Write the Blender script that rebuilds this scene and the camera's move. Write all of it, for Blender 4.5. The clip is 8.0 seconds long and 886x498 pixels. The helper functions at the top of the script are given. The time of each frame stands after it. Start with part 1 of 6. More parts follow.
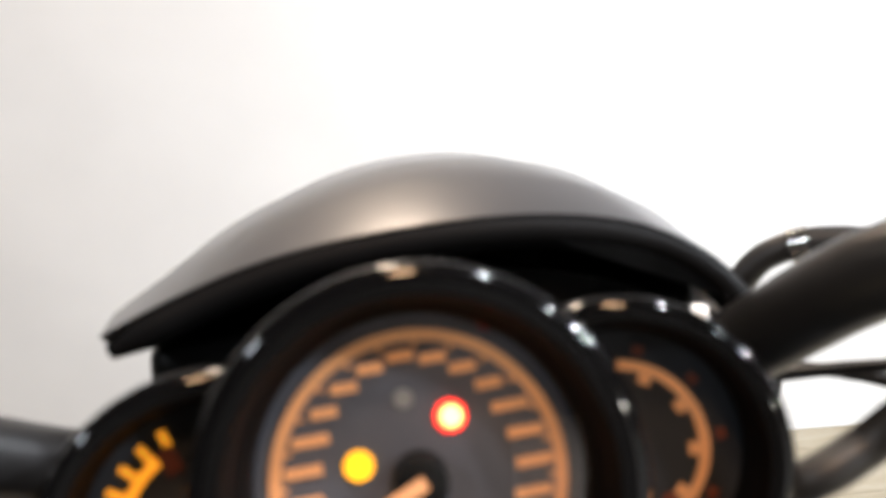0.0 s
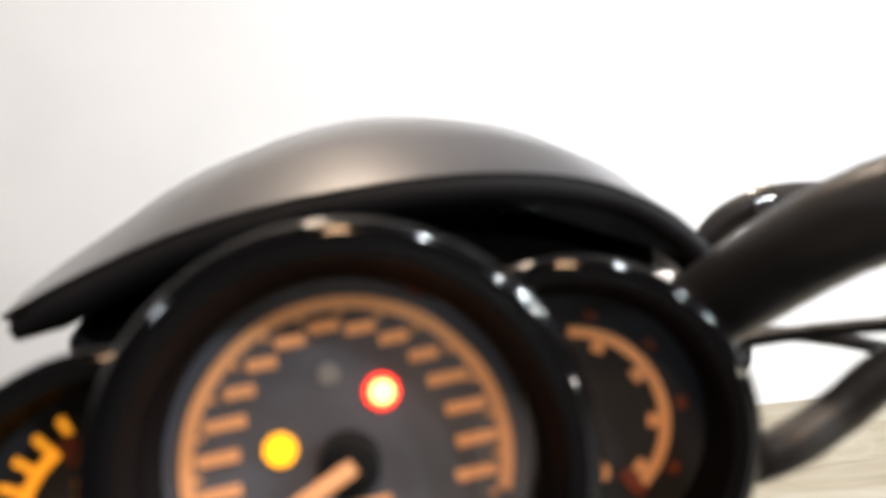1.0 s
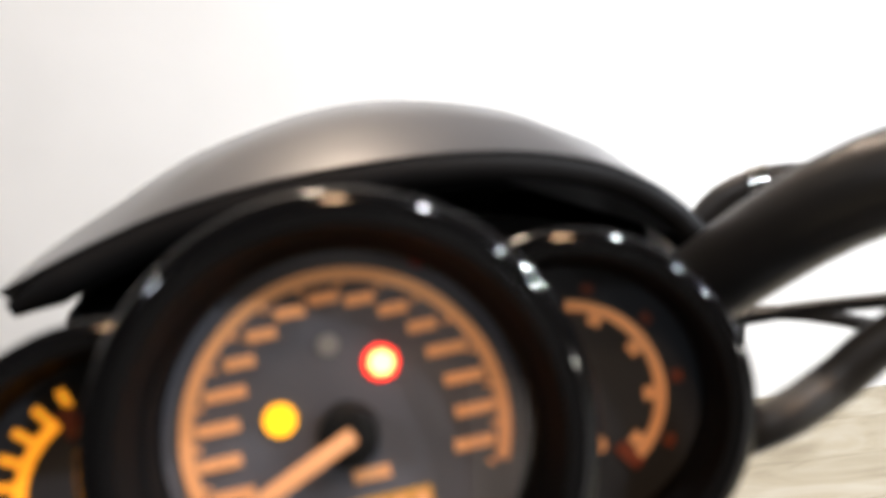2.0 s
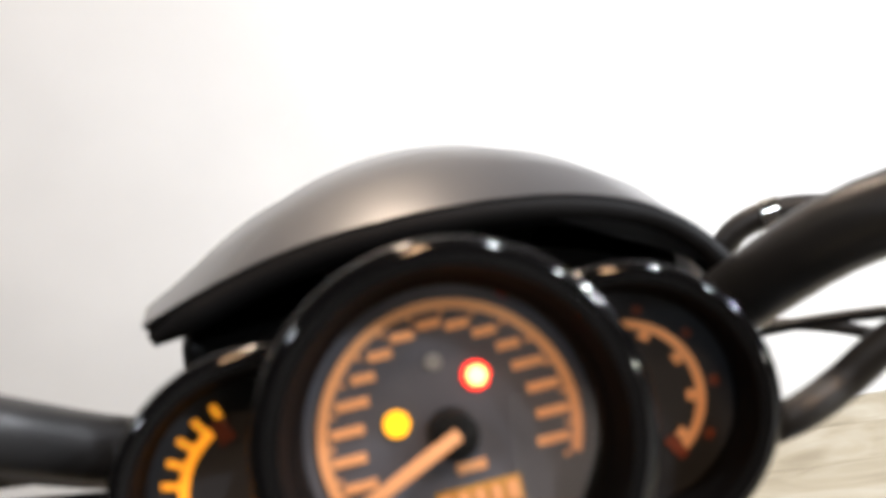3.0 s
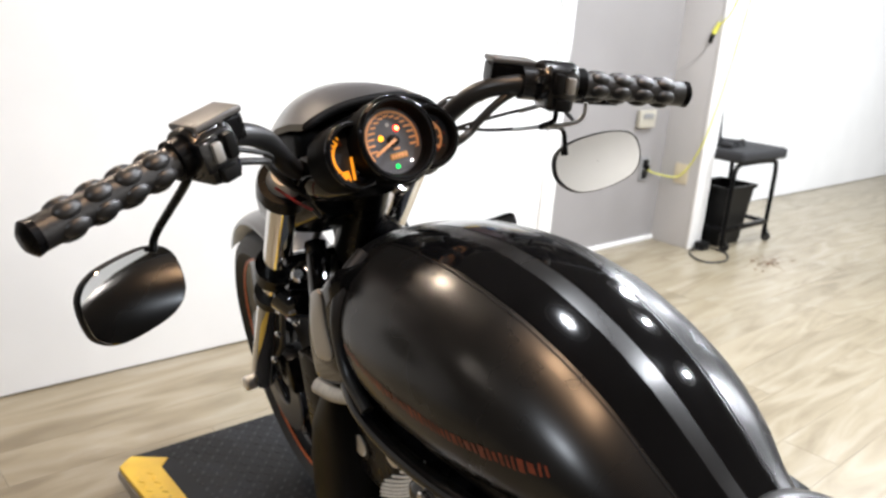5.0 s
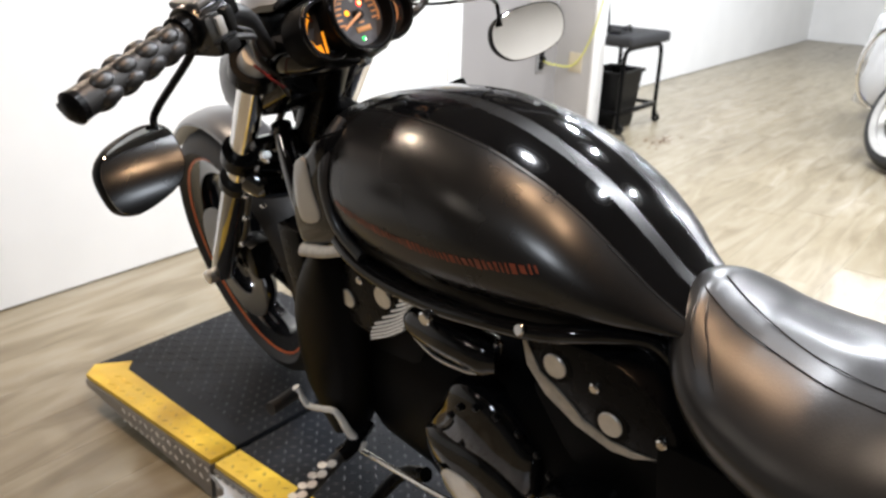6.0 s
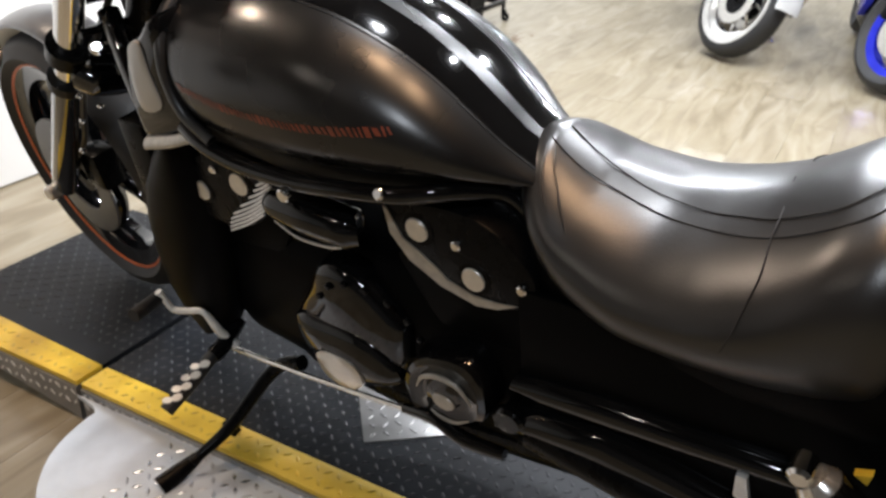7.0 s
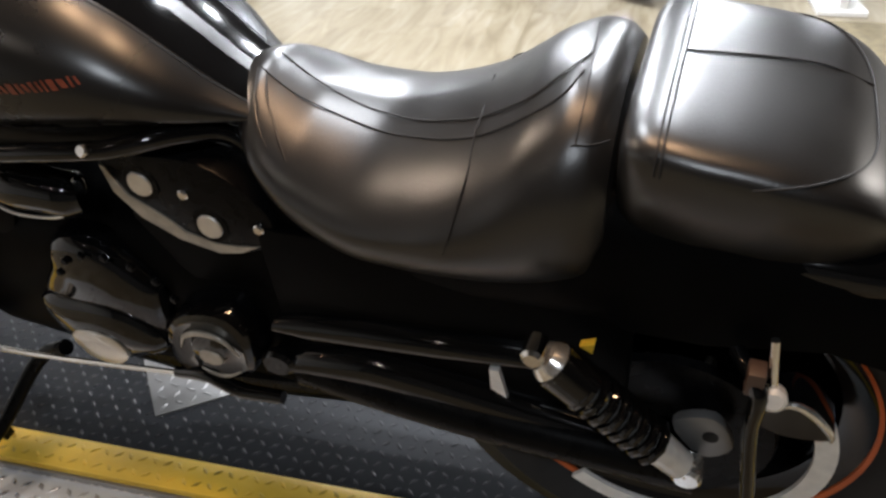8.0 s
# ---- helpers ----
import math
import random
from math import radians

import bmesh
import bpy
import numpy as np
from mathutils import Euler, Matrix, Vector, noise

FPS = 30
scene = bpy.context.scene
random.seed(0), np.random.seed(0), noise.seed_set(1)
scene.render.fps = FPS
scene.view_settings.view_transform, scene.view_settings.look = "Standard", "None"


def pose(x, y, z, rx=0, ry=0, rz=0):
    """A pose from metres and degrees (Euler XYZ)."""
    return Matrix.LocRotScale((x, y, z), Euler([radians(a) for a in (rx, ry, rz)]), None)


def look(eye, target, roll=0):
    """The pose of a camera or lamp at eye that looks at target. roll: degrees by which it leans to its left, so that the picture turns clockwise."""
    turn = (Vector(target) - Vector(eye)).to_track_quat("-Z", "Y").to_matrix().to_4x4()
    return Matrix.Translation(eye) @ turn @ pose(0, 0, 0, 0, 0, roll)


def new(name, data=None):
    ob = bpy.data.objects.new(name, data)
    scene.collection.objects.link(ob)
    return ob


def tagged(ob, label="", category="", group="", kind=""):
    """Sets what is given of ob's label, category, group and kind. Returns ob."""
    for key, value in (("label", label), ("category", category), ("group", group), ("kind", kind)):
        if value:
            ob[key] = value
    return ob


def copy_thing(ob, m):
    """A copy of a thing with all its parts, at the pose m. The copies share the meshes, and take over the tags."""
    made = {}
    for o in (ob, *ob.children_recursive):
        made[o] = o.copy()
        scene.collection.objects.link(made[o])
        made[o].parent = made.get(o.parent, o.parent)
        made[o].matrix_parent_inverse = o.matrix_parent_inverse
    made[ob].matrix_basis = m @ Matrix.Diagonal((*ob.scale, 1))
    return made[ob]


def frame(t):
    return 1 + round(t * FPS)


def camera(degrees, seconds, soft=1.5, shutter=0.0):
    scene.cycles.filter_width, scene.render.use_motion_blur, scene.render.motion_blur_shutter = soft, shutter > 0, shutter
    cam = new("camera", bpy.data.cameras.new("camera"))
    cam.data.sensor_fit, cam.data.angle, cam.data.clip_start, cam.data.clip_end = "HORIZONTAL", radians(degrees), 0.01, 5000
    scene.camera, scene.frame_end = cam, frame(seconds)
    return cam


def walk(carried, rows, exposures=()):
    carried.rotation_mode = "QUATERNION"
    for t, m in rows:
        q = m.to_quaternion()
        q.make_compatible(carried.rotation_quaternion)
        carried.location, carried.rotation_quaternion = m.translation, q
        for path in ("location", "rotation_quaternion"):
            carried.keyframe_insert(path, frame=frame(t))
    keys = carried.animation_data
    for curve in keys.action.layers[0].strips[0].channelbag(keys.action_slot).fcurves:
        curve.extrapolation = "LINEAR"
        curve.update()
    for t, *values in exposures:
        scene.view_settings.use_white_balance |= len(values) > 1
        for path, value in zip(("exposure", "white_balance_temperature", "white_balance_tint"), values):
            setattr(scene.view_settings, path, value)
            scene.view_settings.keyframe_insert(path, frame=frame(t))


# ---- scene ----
cam = camera(58.7, 8.0, soft=2.6)
cam.data.dof.use_dof, cam.data.dof.focus_distance, cam.data.dof.aperture_fstop = True, 1.0, 8.0
PATH = [
    (0, (-0.01, 1.12, 1.195), (0.455, 2.981, 0.629), 3.2),
    (1, (0.007, 1.135, 1.183), (0.522, 2.972, 0.583), 2.4),
    (2.5, (0.0, 1.126, 1.177), (0.542, 2.953, 0.57), 2.5),
    (3, (-0.03, 1.099, 1.195), (0.507, 2.942, 0.632), 1.0),
    (3.2, (-0.053, 1.076, 1.214), (0.542, 2.883, 0.596), 1.7),
    (3.5, (-0.112, 0.99, 1.223), (0.757, 2.743, 0.81), 1.9),
    (3.7, (-0.165, 0.946, 1.226), (0.851, 2.635, 0.893), 3.8),
    (3.8, (-0.220, 0.936, 1.226), (0.941, 2.541, 0.955), 5.7),
    (4, (-0.309, 0.869, 1.231), (0.979, 2.378, 0.979), 5.1),
    (4.1, (-0.353, 0.840, 1.233), (0.982, 2.292, 0.908), 2.6),
    (4.2, (-0.388, 0.812, 1.239), (0.982, 2.217, 0.854), 2.1),
    (4.4, (-0.461, 0.744, 1.243), (0.911, 2.136, 0.817), 3.9),
    (4.5, (-0.49, 0.71, 1.244), (0.869, 2.113, 0.815), 4.9),
    (4.7, (-0.540, 0.630, 1.243), (0.787, 2.053, 0.781), 4.9),
    (4.8, (-0.557, 0.583, 1.237), (0.750, 2.001, 0.710), 4.1),
    (5, (-0.603, 0.499, 1.237), (0.699, 1.908, 0.671), 4.3),
    (5.2, (-0.647, 0.455, 1.237), (0.63, 1.864, 0.619), 3.4),
    (6.3, (-0.817, 0.464, 1.173), (0.673, 1.523, 0.362), 1.4),
    (6.5, (-0.823, 0.458, 1.16), (0.688, 1.458, 0.312), 1.6),
    (7, (-0.808, 0.434, 1.14), (0.749, 1.273, 0.206), 1.3),
    (7.5, (-0.78, 0.387, 1.124), (0.837, 1.026, 0.136), -0.2),
    (8, (-0.765, 0.332, 1.115), (0.886, 0.748, 0.065), -1.0),
]
walk(cam, [(t, look(eye, target, roll)) for t, eye, target, roll in PATH])


# ---- light and exposure ----
scene.view_settings.exposure = 0.0
world = bpy.data.worlds.new("world")
scene.world = world
world.use_nodes = True
world.node_tree.nodes["Background"].inputs[0].default_value = (1.0, 0.97, 0.93, 1)
world.node_tree.nodes["Background"].inputs[1].default_value = 0.25


def lamp(x, y, z, watts, size, colour):
    data = bpy.data.lights.new("ceiling_lamp_light", "AREA")
    data.shape, data.size, data.energy, data.color = "DISK", size, watts, colour
    ob = new("ceiling_lamp_light", data)
    ob.matrix_world = pose(x, y, z)
    return ob


CEIL = 2.75
COOL, WARM = (0.93, 0.97, 1.04), (1.0, 0.62, 0.35)
# x, y, watts, radius, colour
LAMPS = [(0.53, 1.115, 24, 0.045, COOL), (1.1, 0.27, 20, 0.045, COOL), (1.80, 0.06, 36, 0.045, COOL), (1.90, 0.94, 46, 0.045, COOL), (2.4, 1.5, 52, 0.06, COOL),
         (3.4, 2.0, 44, 0.09, COOL), (5.0, 2.0, 60, 0.11, COOL), (7.0, 1.6, 70, 0.11, COOL), (3.2, -0.2, 64, 0.09, COOL),
         # (2.4, -3.4) is unseen, added to brighten the back wall in the mirror
         (5.0, -0.4, 70, 0.11, COOL), (2.4, -3.4, 84, 0.11, (1.0, 0.94, 0.88)), (6.6, -2.2, 60, 0.11, COOL),
         # the last two are unseen, added to brighten the left wall and floor
         (-0.10, 2.88, 28, 0.15, (1.0, 0.80, 0.62)), (-0.28, 0.30, 11, 0.11, WARM), (-0.20, 0.85, 10, 0.11, WARM), (-2.4, 2.2, 5, 0.06, (1.0, 0.90, 0.78)), (-2.2, 0.2, 27, 0.20, (0.90, 0.97, 1.06))]
for lx, ly, lw, ls, lc in LAMPS:
    lamp(lx, ly, CEIL - 0.08, lw, ls * 1.7, lc)


# ---- materials ----
def material(name, colour, rough, metal=0.0, var=0.12, scale=14.0, bump=0.0, bscale=180.0, coat=0.0, emit=0.0, spec=0.5, rvar=0.06):
    m = bpy.data.materials.new(name)
    m.use_nodes = True
    nt = m.node_tree
    b = nt.nodes["Principled BSDF"]
    tc = nt.nodes.new("ShaderNodeTexCoord")
    n1 = nt.nodes.new("ShaderNodeTexNoise")
    n1.inputs["Scale"].default_value, n1.inputs["Detail"].default_value = scale, 6.0
    nt.links.new(tc.outputs["Object"], n1.inputs["Vector"])
    ramp = nt.nodes.new("ShaderNodeValToRGB")
    ramp.color_ramp.elements[0].position, ramp.color_ramp.elements[1].position = 0.3, 0.7
    ramp.color_ramp.elements[0].color = tuple(c * (1 - var) for c in colour) + (1,)
    ramp.color_ramp.elements[1].color = tuple(min(1, c * (1 + var)) for c in colour) + (1,)
    nt.links.new(n1.outputs["Fac"], ramp.inputs["Fac"])
    nt.links.new(ramp.outputs["Color"], b.inputs["Base Color"])
    n2 = nt.nodes.new("ShaderNodeTexNoise")
    n2.inputs["Scale"].default_value, n2.inputs["Detail"].default_value = bscale, 4.0
    nt.links.new(tc.outputs["Object"], n2.inputs["Vector"])
    mr = nt.nodes.new("ShaderNodeMapRange")
    mr.inputs["To Min"].default_value, mr.inputs["To Max"].default_value = max(0.02, rough - rvar), min(1, rough + rvar)
    nt.links.new(n1.outputs["Fac"], mr.inputs["Value"])
    nt.links.new(mr.outputs["Result"], b.inputs["Roughness"])
    b.inputs["Metallic"].default_value = metal
    b.inputs["Specular IOR Level"].default_value = spec
    b.inputs["Coat Weight"].default_value = coat
    b.inputs["Coat Roughness"].default_value = 0.05
    if bump:
        bp = nt.nodes.new("ShaderNodeBump")
        bp.inputs["Strength"].default_value, bp.inputs["Distance"].default_value = bump, 0.002
        nt.links.new(n2.outputs["Fac"], bp.inputs["Height"])
        nt.links.new(bp.outputs["Normal"], b.inputs["Normal"])
    if emit:
        b.inputs["Emission Color"].default_value = colour + (1,)
        b.inputs["Emission Strength"].default_value = emit
    return m


def plank_material():
    m = material("plank_vinyl", (0.52, 0.45, 0.33), 0.31, bump=0.04, bscale=90, rvar=0.06, spec=0.5)
    nt = m.node_tree
    b = nt.nodes["Principled BSDF"]
    tc = nt.nodes.new("ShaderNodeTexCoord")
    info = nt.nodes.new("ShaderNodeObjectInfo")
    shift = nt.nodes.new("ShaderNodeVectorMath")
    shift.operation = "ADD"
    scl = nt.nodes.new("ShaderNodeMath")
    scl.operation, scl.inputs[1].default_value = "MULTIPLY", 37.0
    nt.links.new(info.outputs["Random"], scl.inputs[0])
    nt.links.new(tc.outputs["Object"], shift.inputs[0])
    nt.links.new(scl.outputs[0], shift.inputs[1])
    mp = nt.nodes.new("ShaderNodeMapping")
    mp.inputs["Scale"].default_value = (0.9, 5.0, 1.0)
    nt.links.new(shift.outputs[0], mp.inputs["Vector"])
    grain = nt.nodes.new("ShaderNodeTexNoise")
    grain.inputs["Scale"].default_value, grain.inputs["Detail"].default_value, grain.inputs["Distortion"].default_value = 1.5, 6.0, 2.2
    nt.links.new(mp.outputs[0], grain.inputs["Vector"])
    ramp = nt.nodes.new("ShaderNodeValToRGB")
    e = ramp.color_ramp.elements
    e[0].position, e[0].color = 0.30, (0.176, 0.142, 0.090, 1)
    e[1].position, e[1].color = 0.72, (0.322, 0.284, 0.216, 1)
    mid = e.new(0.50)
    mid.color = (0.256, 0.215, 0.145, 1)
    nt.links.new(grain.outputs["Fac"], ramp.inputs["Fac"])
    tone = nt.nodes.new("ShaderNodeHueSaturation")
    val = nt.nodes.new("ShaderNodeMapRange")
    val.inputs["To Min"].default_value, val.inputs["To Max"].default_value = 0.95, 1.04
    nt.links.new(info.outputs["Random"], val.inputs["Value"])
    nt.links.new(val.outputs["Result"], tone.inputs["Value"])
    nt.links.new(ramp.outputs["Color"], tone.inputs["Color"])
    nt.links.new(tone.outputs["Color"], b.inputs["Base Color"])
    return m


def glass_material(name, tint=(1, 1, 1)):
    m = material(name, tint, 0.03, var=0.0, rvar=0.0)
    b = m.node_tree.nodes["Principled BSDF"]
    b.inputs["Transmission Weight"].default_value = 1.0
    b.inputs["IOR"].default_value = 1.45
    return m


def thin_glass(name, gloss=0.05):
    """A thin clear pane: it lets light straight through and mirrors a little."""
    m = bpy.data.materials.new(name)
    m.use_nodes = True
    nt = m.node_tree
    nt.nodes.remove(nt.nodes["Principled BSDF"])
    clear, shine, mix = nt.nodes.new("ShaderNodeBsdfTransparent"), nt.nodes.new("ShaderNodeBsdfGlossy"), nt.nodes.new("ShaderNodeMixShader")
    shine.inputs["Roughness"].default_value = 0.02
    mix.inputs["Fac"].default_value = gloss
    nt.links.new(clear.outputs[0], mix.inputs[1])
    nt.links.new(shine.outputs[0], mix.inputs[2])
    nt.links.new(mix.outputs[0], nt.nodes["Material Output"].inputs["Surface"])
    return m


PAINT = material("satin_black_paint", (0.0075, 0.0073, 0.0072), 0.27, var=0.10, scale=6, bump=0.012, bscale=900, spec=0.62)
FAIRM = material("satin_black_fairing", (0.050, 0.051, 0.055), 0.30, var=0.10, scale=6, bump=0.012, bscale=900, coat=0.35, spec=1.0)
GLOSS = material("gloss_black_paint", (0.003, 0.003, 0.0033), 0.07, coat=0.2, var=0.2, rvar=0.02, spec=0.36)
BEZEL = material("polished_black_bezel", (0.003, 0.003, 0.0033), 0.08, coat=0.25, var=0.1, rvar=0.02, spec=0.3)
FLATBLACK = material("matt_black_moulding", (0.0035, 0.0035, 0.0037), 0.55, var=0.2, scale=30, spec=0.08)
BLACKMET = material("black_powder_coat", (0.0035, 0.0035, 0.0038), 0.28, var=0.25, scale=40, bump=0.05, bscale=600, spec=0.08)
BLACKPL = material("black_plastic", (0.006, 0.006, 0.006), 0.42, var=0.2, scale=30, bump=0.06, bscale=500, spec=0.15)
DARKPL = material("dull_black_plastic", (0.0022, 0.0022, 0.0023), 0.42, var=0.25, scale=25, bump=0.06, bscale=500, spec=0.03)
CTRLM = material("semi_gloss_black_metal", (0.007, 0.007, 0.0075), 0.24, coat=0.4, var=0.25, scale=40, bump=0.05, bscale=600, spec=0.5)
GRIPM = material("worn_grip_rubber", (0.013, 0.013, 0.0135), 0.40, var=0.25, scale=60, bump=0.1, bscale=300, spec=0.6)
SHINY = material("shiny_black_enamel", (0.003, 0.003, 0.0035), 0.06, coat=1.0, var=0.1, rvar=0.02, spec=0.5)
SILV = material("bright_worn_metal", (0.72, 0.71, 0.69), 0.34, metal=0.35, var=0.12, scale=60)
BRIGHT = material("polished_worn_metal", (0.82, 0.81, 0.78), 0.20, metal=0.9, var=0.08, scale=60, rvar=0.08)
RUBBER = material("black_rubber", (0.012, 0.012, 0.0125), 0.62, var=0.25, scale=50, bump=0.12, bscale=300)
LEATHER = material("black_leather", (0.0090, 0.0086, 0.0084), 0.31, var=0.2, scale=9, bump=0.10, bscale=420, rvar=0.08, spec=0.75)
THREAD = material("seam_thread", (0.012, 0.011, 0.011), 0.7)
PANELM = material("satin_silver_panel", (0.46, 0.44, 0.41), 0.30, metal=0.4, var=0.06, scale=5)
CHROME = material("chrome", (0.80, 0.79, 0.77), 0.10, metal=1.0, var=0.04, rvar=0.04)
ALU = material("machined_aluminium", (0.68, 0.66, 0.62), 0.34, metal=0.9, var=0.08, scale=60, bump=0.05, bscale=500)
SHROUDM = material("satin_silver_paint", (0.42, 0.41, 0.39), 0.38, metal=0.6, var=0.06, scale=5)
ORANGE = material("orange_pinstripe", (0.62, 0.13, 0.03), 0.35, var=0.1)
DISCM = material("dull_brake_steel", (0.13, 0.13, 0.13), 0.42, metal=0.6)
DULLALU = material("dull_cast_edge", (0.40, 0.37, 0.32), 0.42, metal=0.6, var=0.2, scale=50)
DARKSTEEL = material("dark_steel", (0.20, 0.20, 0.20), 0.35, metal=0.5)
BARM = material("satin_black_bar", (0.016, 0.016, 0.0165), 0.36, var=0.25, scale=40, bump=0.05, bscale=500, spec=0.6)
LEVERM = material("bare_brushed_aluminium", (0.80, 0.79, 0.76), 0.40, metal=0.15, var=0.1, scale=60)
# worn black lid, its colour raised so that the top looks lit
LIDM = material("worn_lid_lightened", (0.095, 0.093, 0.090), 0.36, var=0.3, scale=35, bump=0.06, bscale=400, spec=0.6)
LETTER = material("dull_orange_decal", (0.20, 0.048, 0.024), 0.4, var=0.3, scale=60)
DIALFACE = material("charcoal_dial", (0.088, 0.091, 0.106), 0.45, var=0.15, scale=40, bump=0.02)
PODFACE = material("black_dial", (0.024, 0.026, 0.031), 0.45, var=0.15, scale=40)
DIALLIT = material("lit_orange_marks", (0.68, 0.32, 0.14), 0.5, emit=0.22, var=0.05)
PODLIT = material("lit_amber_marks", (1.0, 0.36, 0.02), 0.5, emit=0.9, var=0.05)
LCD = material("amber_lcd", (0.42, 0.21, 0.035), 0.4, emit=0.08, var=0.1)
REDLIT = material("red_warning_light", (1.0, 0.03, 0.015), 0.4, emit=3.0, var=0.0)
YELLIT = material("amber_warning_light", (1.0, 0.42, 0.012), 0.4, emit=1.7, var=0.0)
GRNLIT = material("green_neutral_light", (0.0, 0.75, 0.12), 0.4, emit=1.4, var=0.0)
HOTCORE = material("hot_red_light_core", (1.0, 0.50, 0.16), 0.4, emit=5.0, var=0.0)
REDDIM = material("dark_red_lens", (0.30, 0.02, 0.02), 0.3)
MIRROR = material("mirror_glass", (0.86, 0.87, 0.88), 0.015, metal=1.0, var=0.0, rvar=0.0)
LENS = thin_glass("gauge_lens", 0.02)
REDWIRE = material("red_wire", (0.35, 0.03, 0.03), 0.5)
CABLE = material("cable_sheath", (0.02, 0.02, 0.02), 0.45)
SILCABLE = material("braided_cable", (0.45, 0.44, 0.42), 0.4, metal=0.6)

WALLW = material("white_wall_paint", (0.82, 0.82, 0.81), 0.55, var=0.03, scale=3, bump=0.05, bscale=240)
WALLG = material("grey_wall_paint", (0.26, 0.246, 0.240), 0.6, var=0.05, scale=2.5, bump=0.06, bscale=220)
WALLR = material("pale_grey_wall_paint", (0.46, 0.44, 0.425), 0.6, var=0.05, scale=2.5, bump=0.06, bscale=220)
WALLD = material("dark_wall_paint", (0.09, 0.085, 0.08), 0.6, var=0.08, scale=2.5)
TRIM = material("white_trim_paint", (0.80, 0.79, 0.77), 0.4, var=0.04, scale=8)
CEILM = material("dark_ceiling", (0.075, 0.07, 0.066), 0.8, var=0.05, scale=4, bump=0.1)
PLANK = plank_material()
DECKM = material("blue_black_treadplate", (0.0110, 0.0122, 0.0150), 0.50, spec=0.18, metal=0.0, var=0.35, scale=5, bump=0.1, bscale=60)
DECKLUG = material("worn_tread_lug", (0.026, 0.027, 0.031), 0.50, var=0.4, scale=20, spec=0.36)
YELLOW = material("worn_yellow_paint", (0.72, 0.47, 0.04), 0.42, var=0.18, scale=7, bump=0.1, bscale=80)
YELDIRT = material("dirty_worn_lug", (0.60, 0.39, 0.038), 0.42, var=0.5, scale=25)
TREAD = material("bare_treadplate", (0.27, 0.265, 0.26), 0.34, metal=0.5, var=0.15, scale=12, bump=0.1, bscale=80)
WINGLUG = material("worn_bright_lug", (0.46, 0.49, 0.54), 0.28, metal=0.75, var=0.2, scale=20)
WINGM = material("bright_treadplate", (0.61, 0.66, 0.73), 0.36, metal=0.3, var=0.15, scale=9, bump=0.1, bscale=80)


# ---- mesh helpers ----
def part(name, bm, mat, parent=None, label="", xf=None, smooth=True):
    if xf is not None:
        bm.transform(xf)
    bmesh.ops.recalc_face_normals(bm, faces=bm.faces[:])
    me = bpy.data.meshes.new(name)
    bm.to_mesh(me)
    bm.free()
    me.materials.append(mat)
    if smooth:
        me.shade_smooth()
        me.set_sharp_from_angle(angle=radians(38))
    ob = new(name, me)
    if parent is not None:
        ob.parent = parent
    if label:
        tagged(ob, label)
    return ob


def thing(name, m, label, category, group="", kind=""):
    ob = new(name)
    ob.empty_display_size = 0.1
    ob.matrix_world = m
    return tagged(ob, label, category, group, kind)


def curve(xs, ys, x):
    """A smooth value through the points (xs rising or falling)."""
    if xs[0] > xs[-1]:
        xs, ys = xs[::-1], ys[::-1]
    x = min(max(x, xs[0]), xs[-1])
    for i in range(len(xs) - 1):
        if x <= xs[i + 1]:
            break
    d = [(ys[j + 1] - ys[j]) / (xs[j + 1] - xs[j]) for j in range(len(xs) - 1)]

    def slope(j):
        if j == 0:
            return d[0]
        if j == len(xs) - 1:
            return d[-1]
        return 0.0 if d[j - 1] * d[j] <= 0 else 2 * d[j - 1] * d[j] / (d[j - 1] + d[j])
    h = xs[i + 1] - xs[i]
    t = (x - xs[i]) / h
    return ((2 * t**3 - 3 * t**2 + 1) * ys[i] + (t**3 - 2 * t**2 + t) * h * slope(i)
            + (-2 * t**3 + 3 * t**2) * ys[i + 1] + (t**3 - t**2) * h * slope(i + 1))


def loft(rings, caps=True, closed=True):
    bm = bmesh.new()
    rows = [[bm.verts.new(p) for p in ring] for ring in rings]
    n = len(rows[0])
    for a, b in zip(rows, rows[1:]):
        for i in range(n if closed else n - 1):
            j = (i + 1) % n
            bm.faces.new((a[i], a[j], b[j], b[i]))
    if caps and closed:
        bm.faces.new(rows[0])
        bm.faces.new(rows[-1][::-1])
    return bm


def smoothed(pts, steps=6):
    """A Catmull-Rom line through the points."""
    p = [Vector(q) for q in pts]
    p = [2 * p[0] - p[1]] + p + [2 * p[-1] - p[-2]]
    out = []
    for i in range(1, len(p) - 2):
        for k in range(steps):
            t = k / steps
            out.append(0.5 * (2 * p[i] + (p[i + 1] - p[i - 1]) * t + (2 * p[i - 1] - 5 * p[i] + 4 * p[i + 1] - p[i + 2]) * t**2
                              + (3 * p[i] - p[i - 1] - 3 * p[i + 1] + p[i + 2]) * t**3))
    return out + [p[-2]]


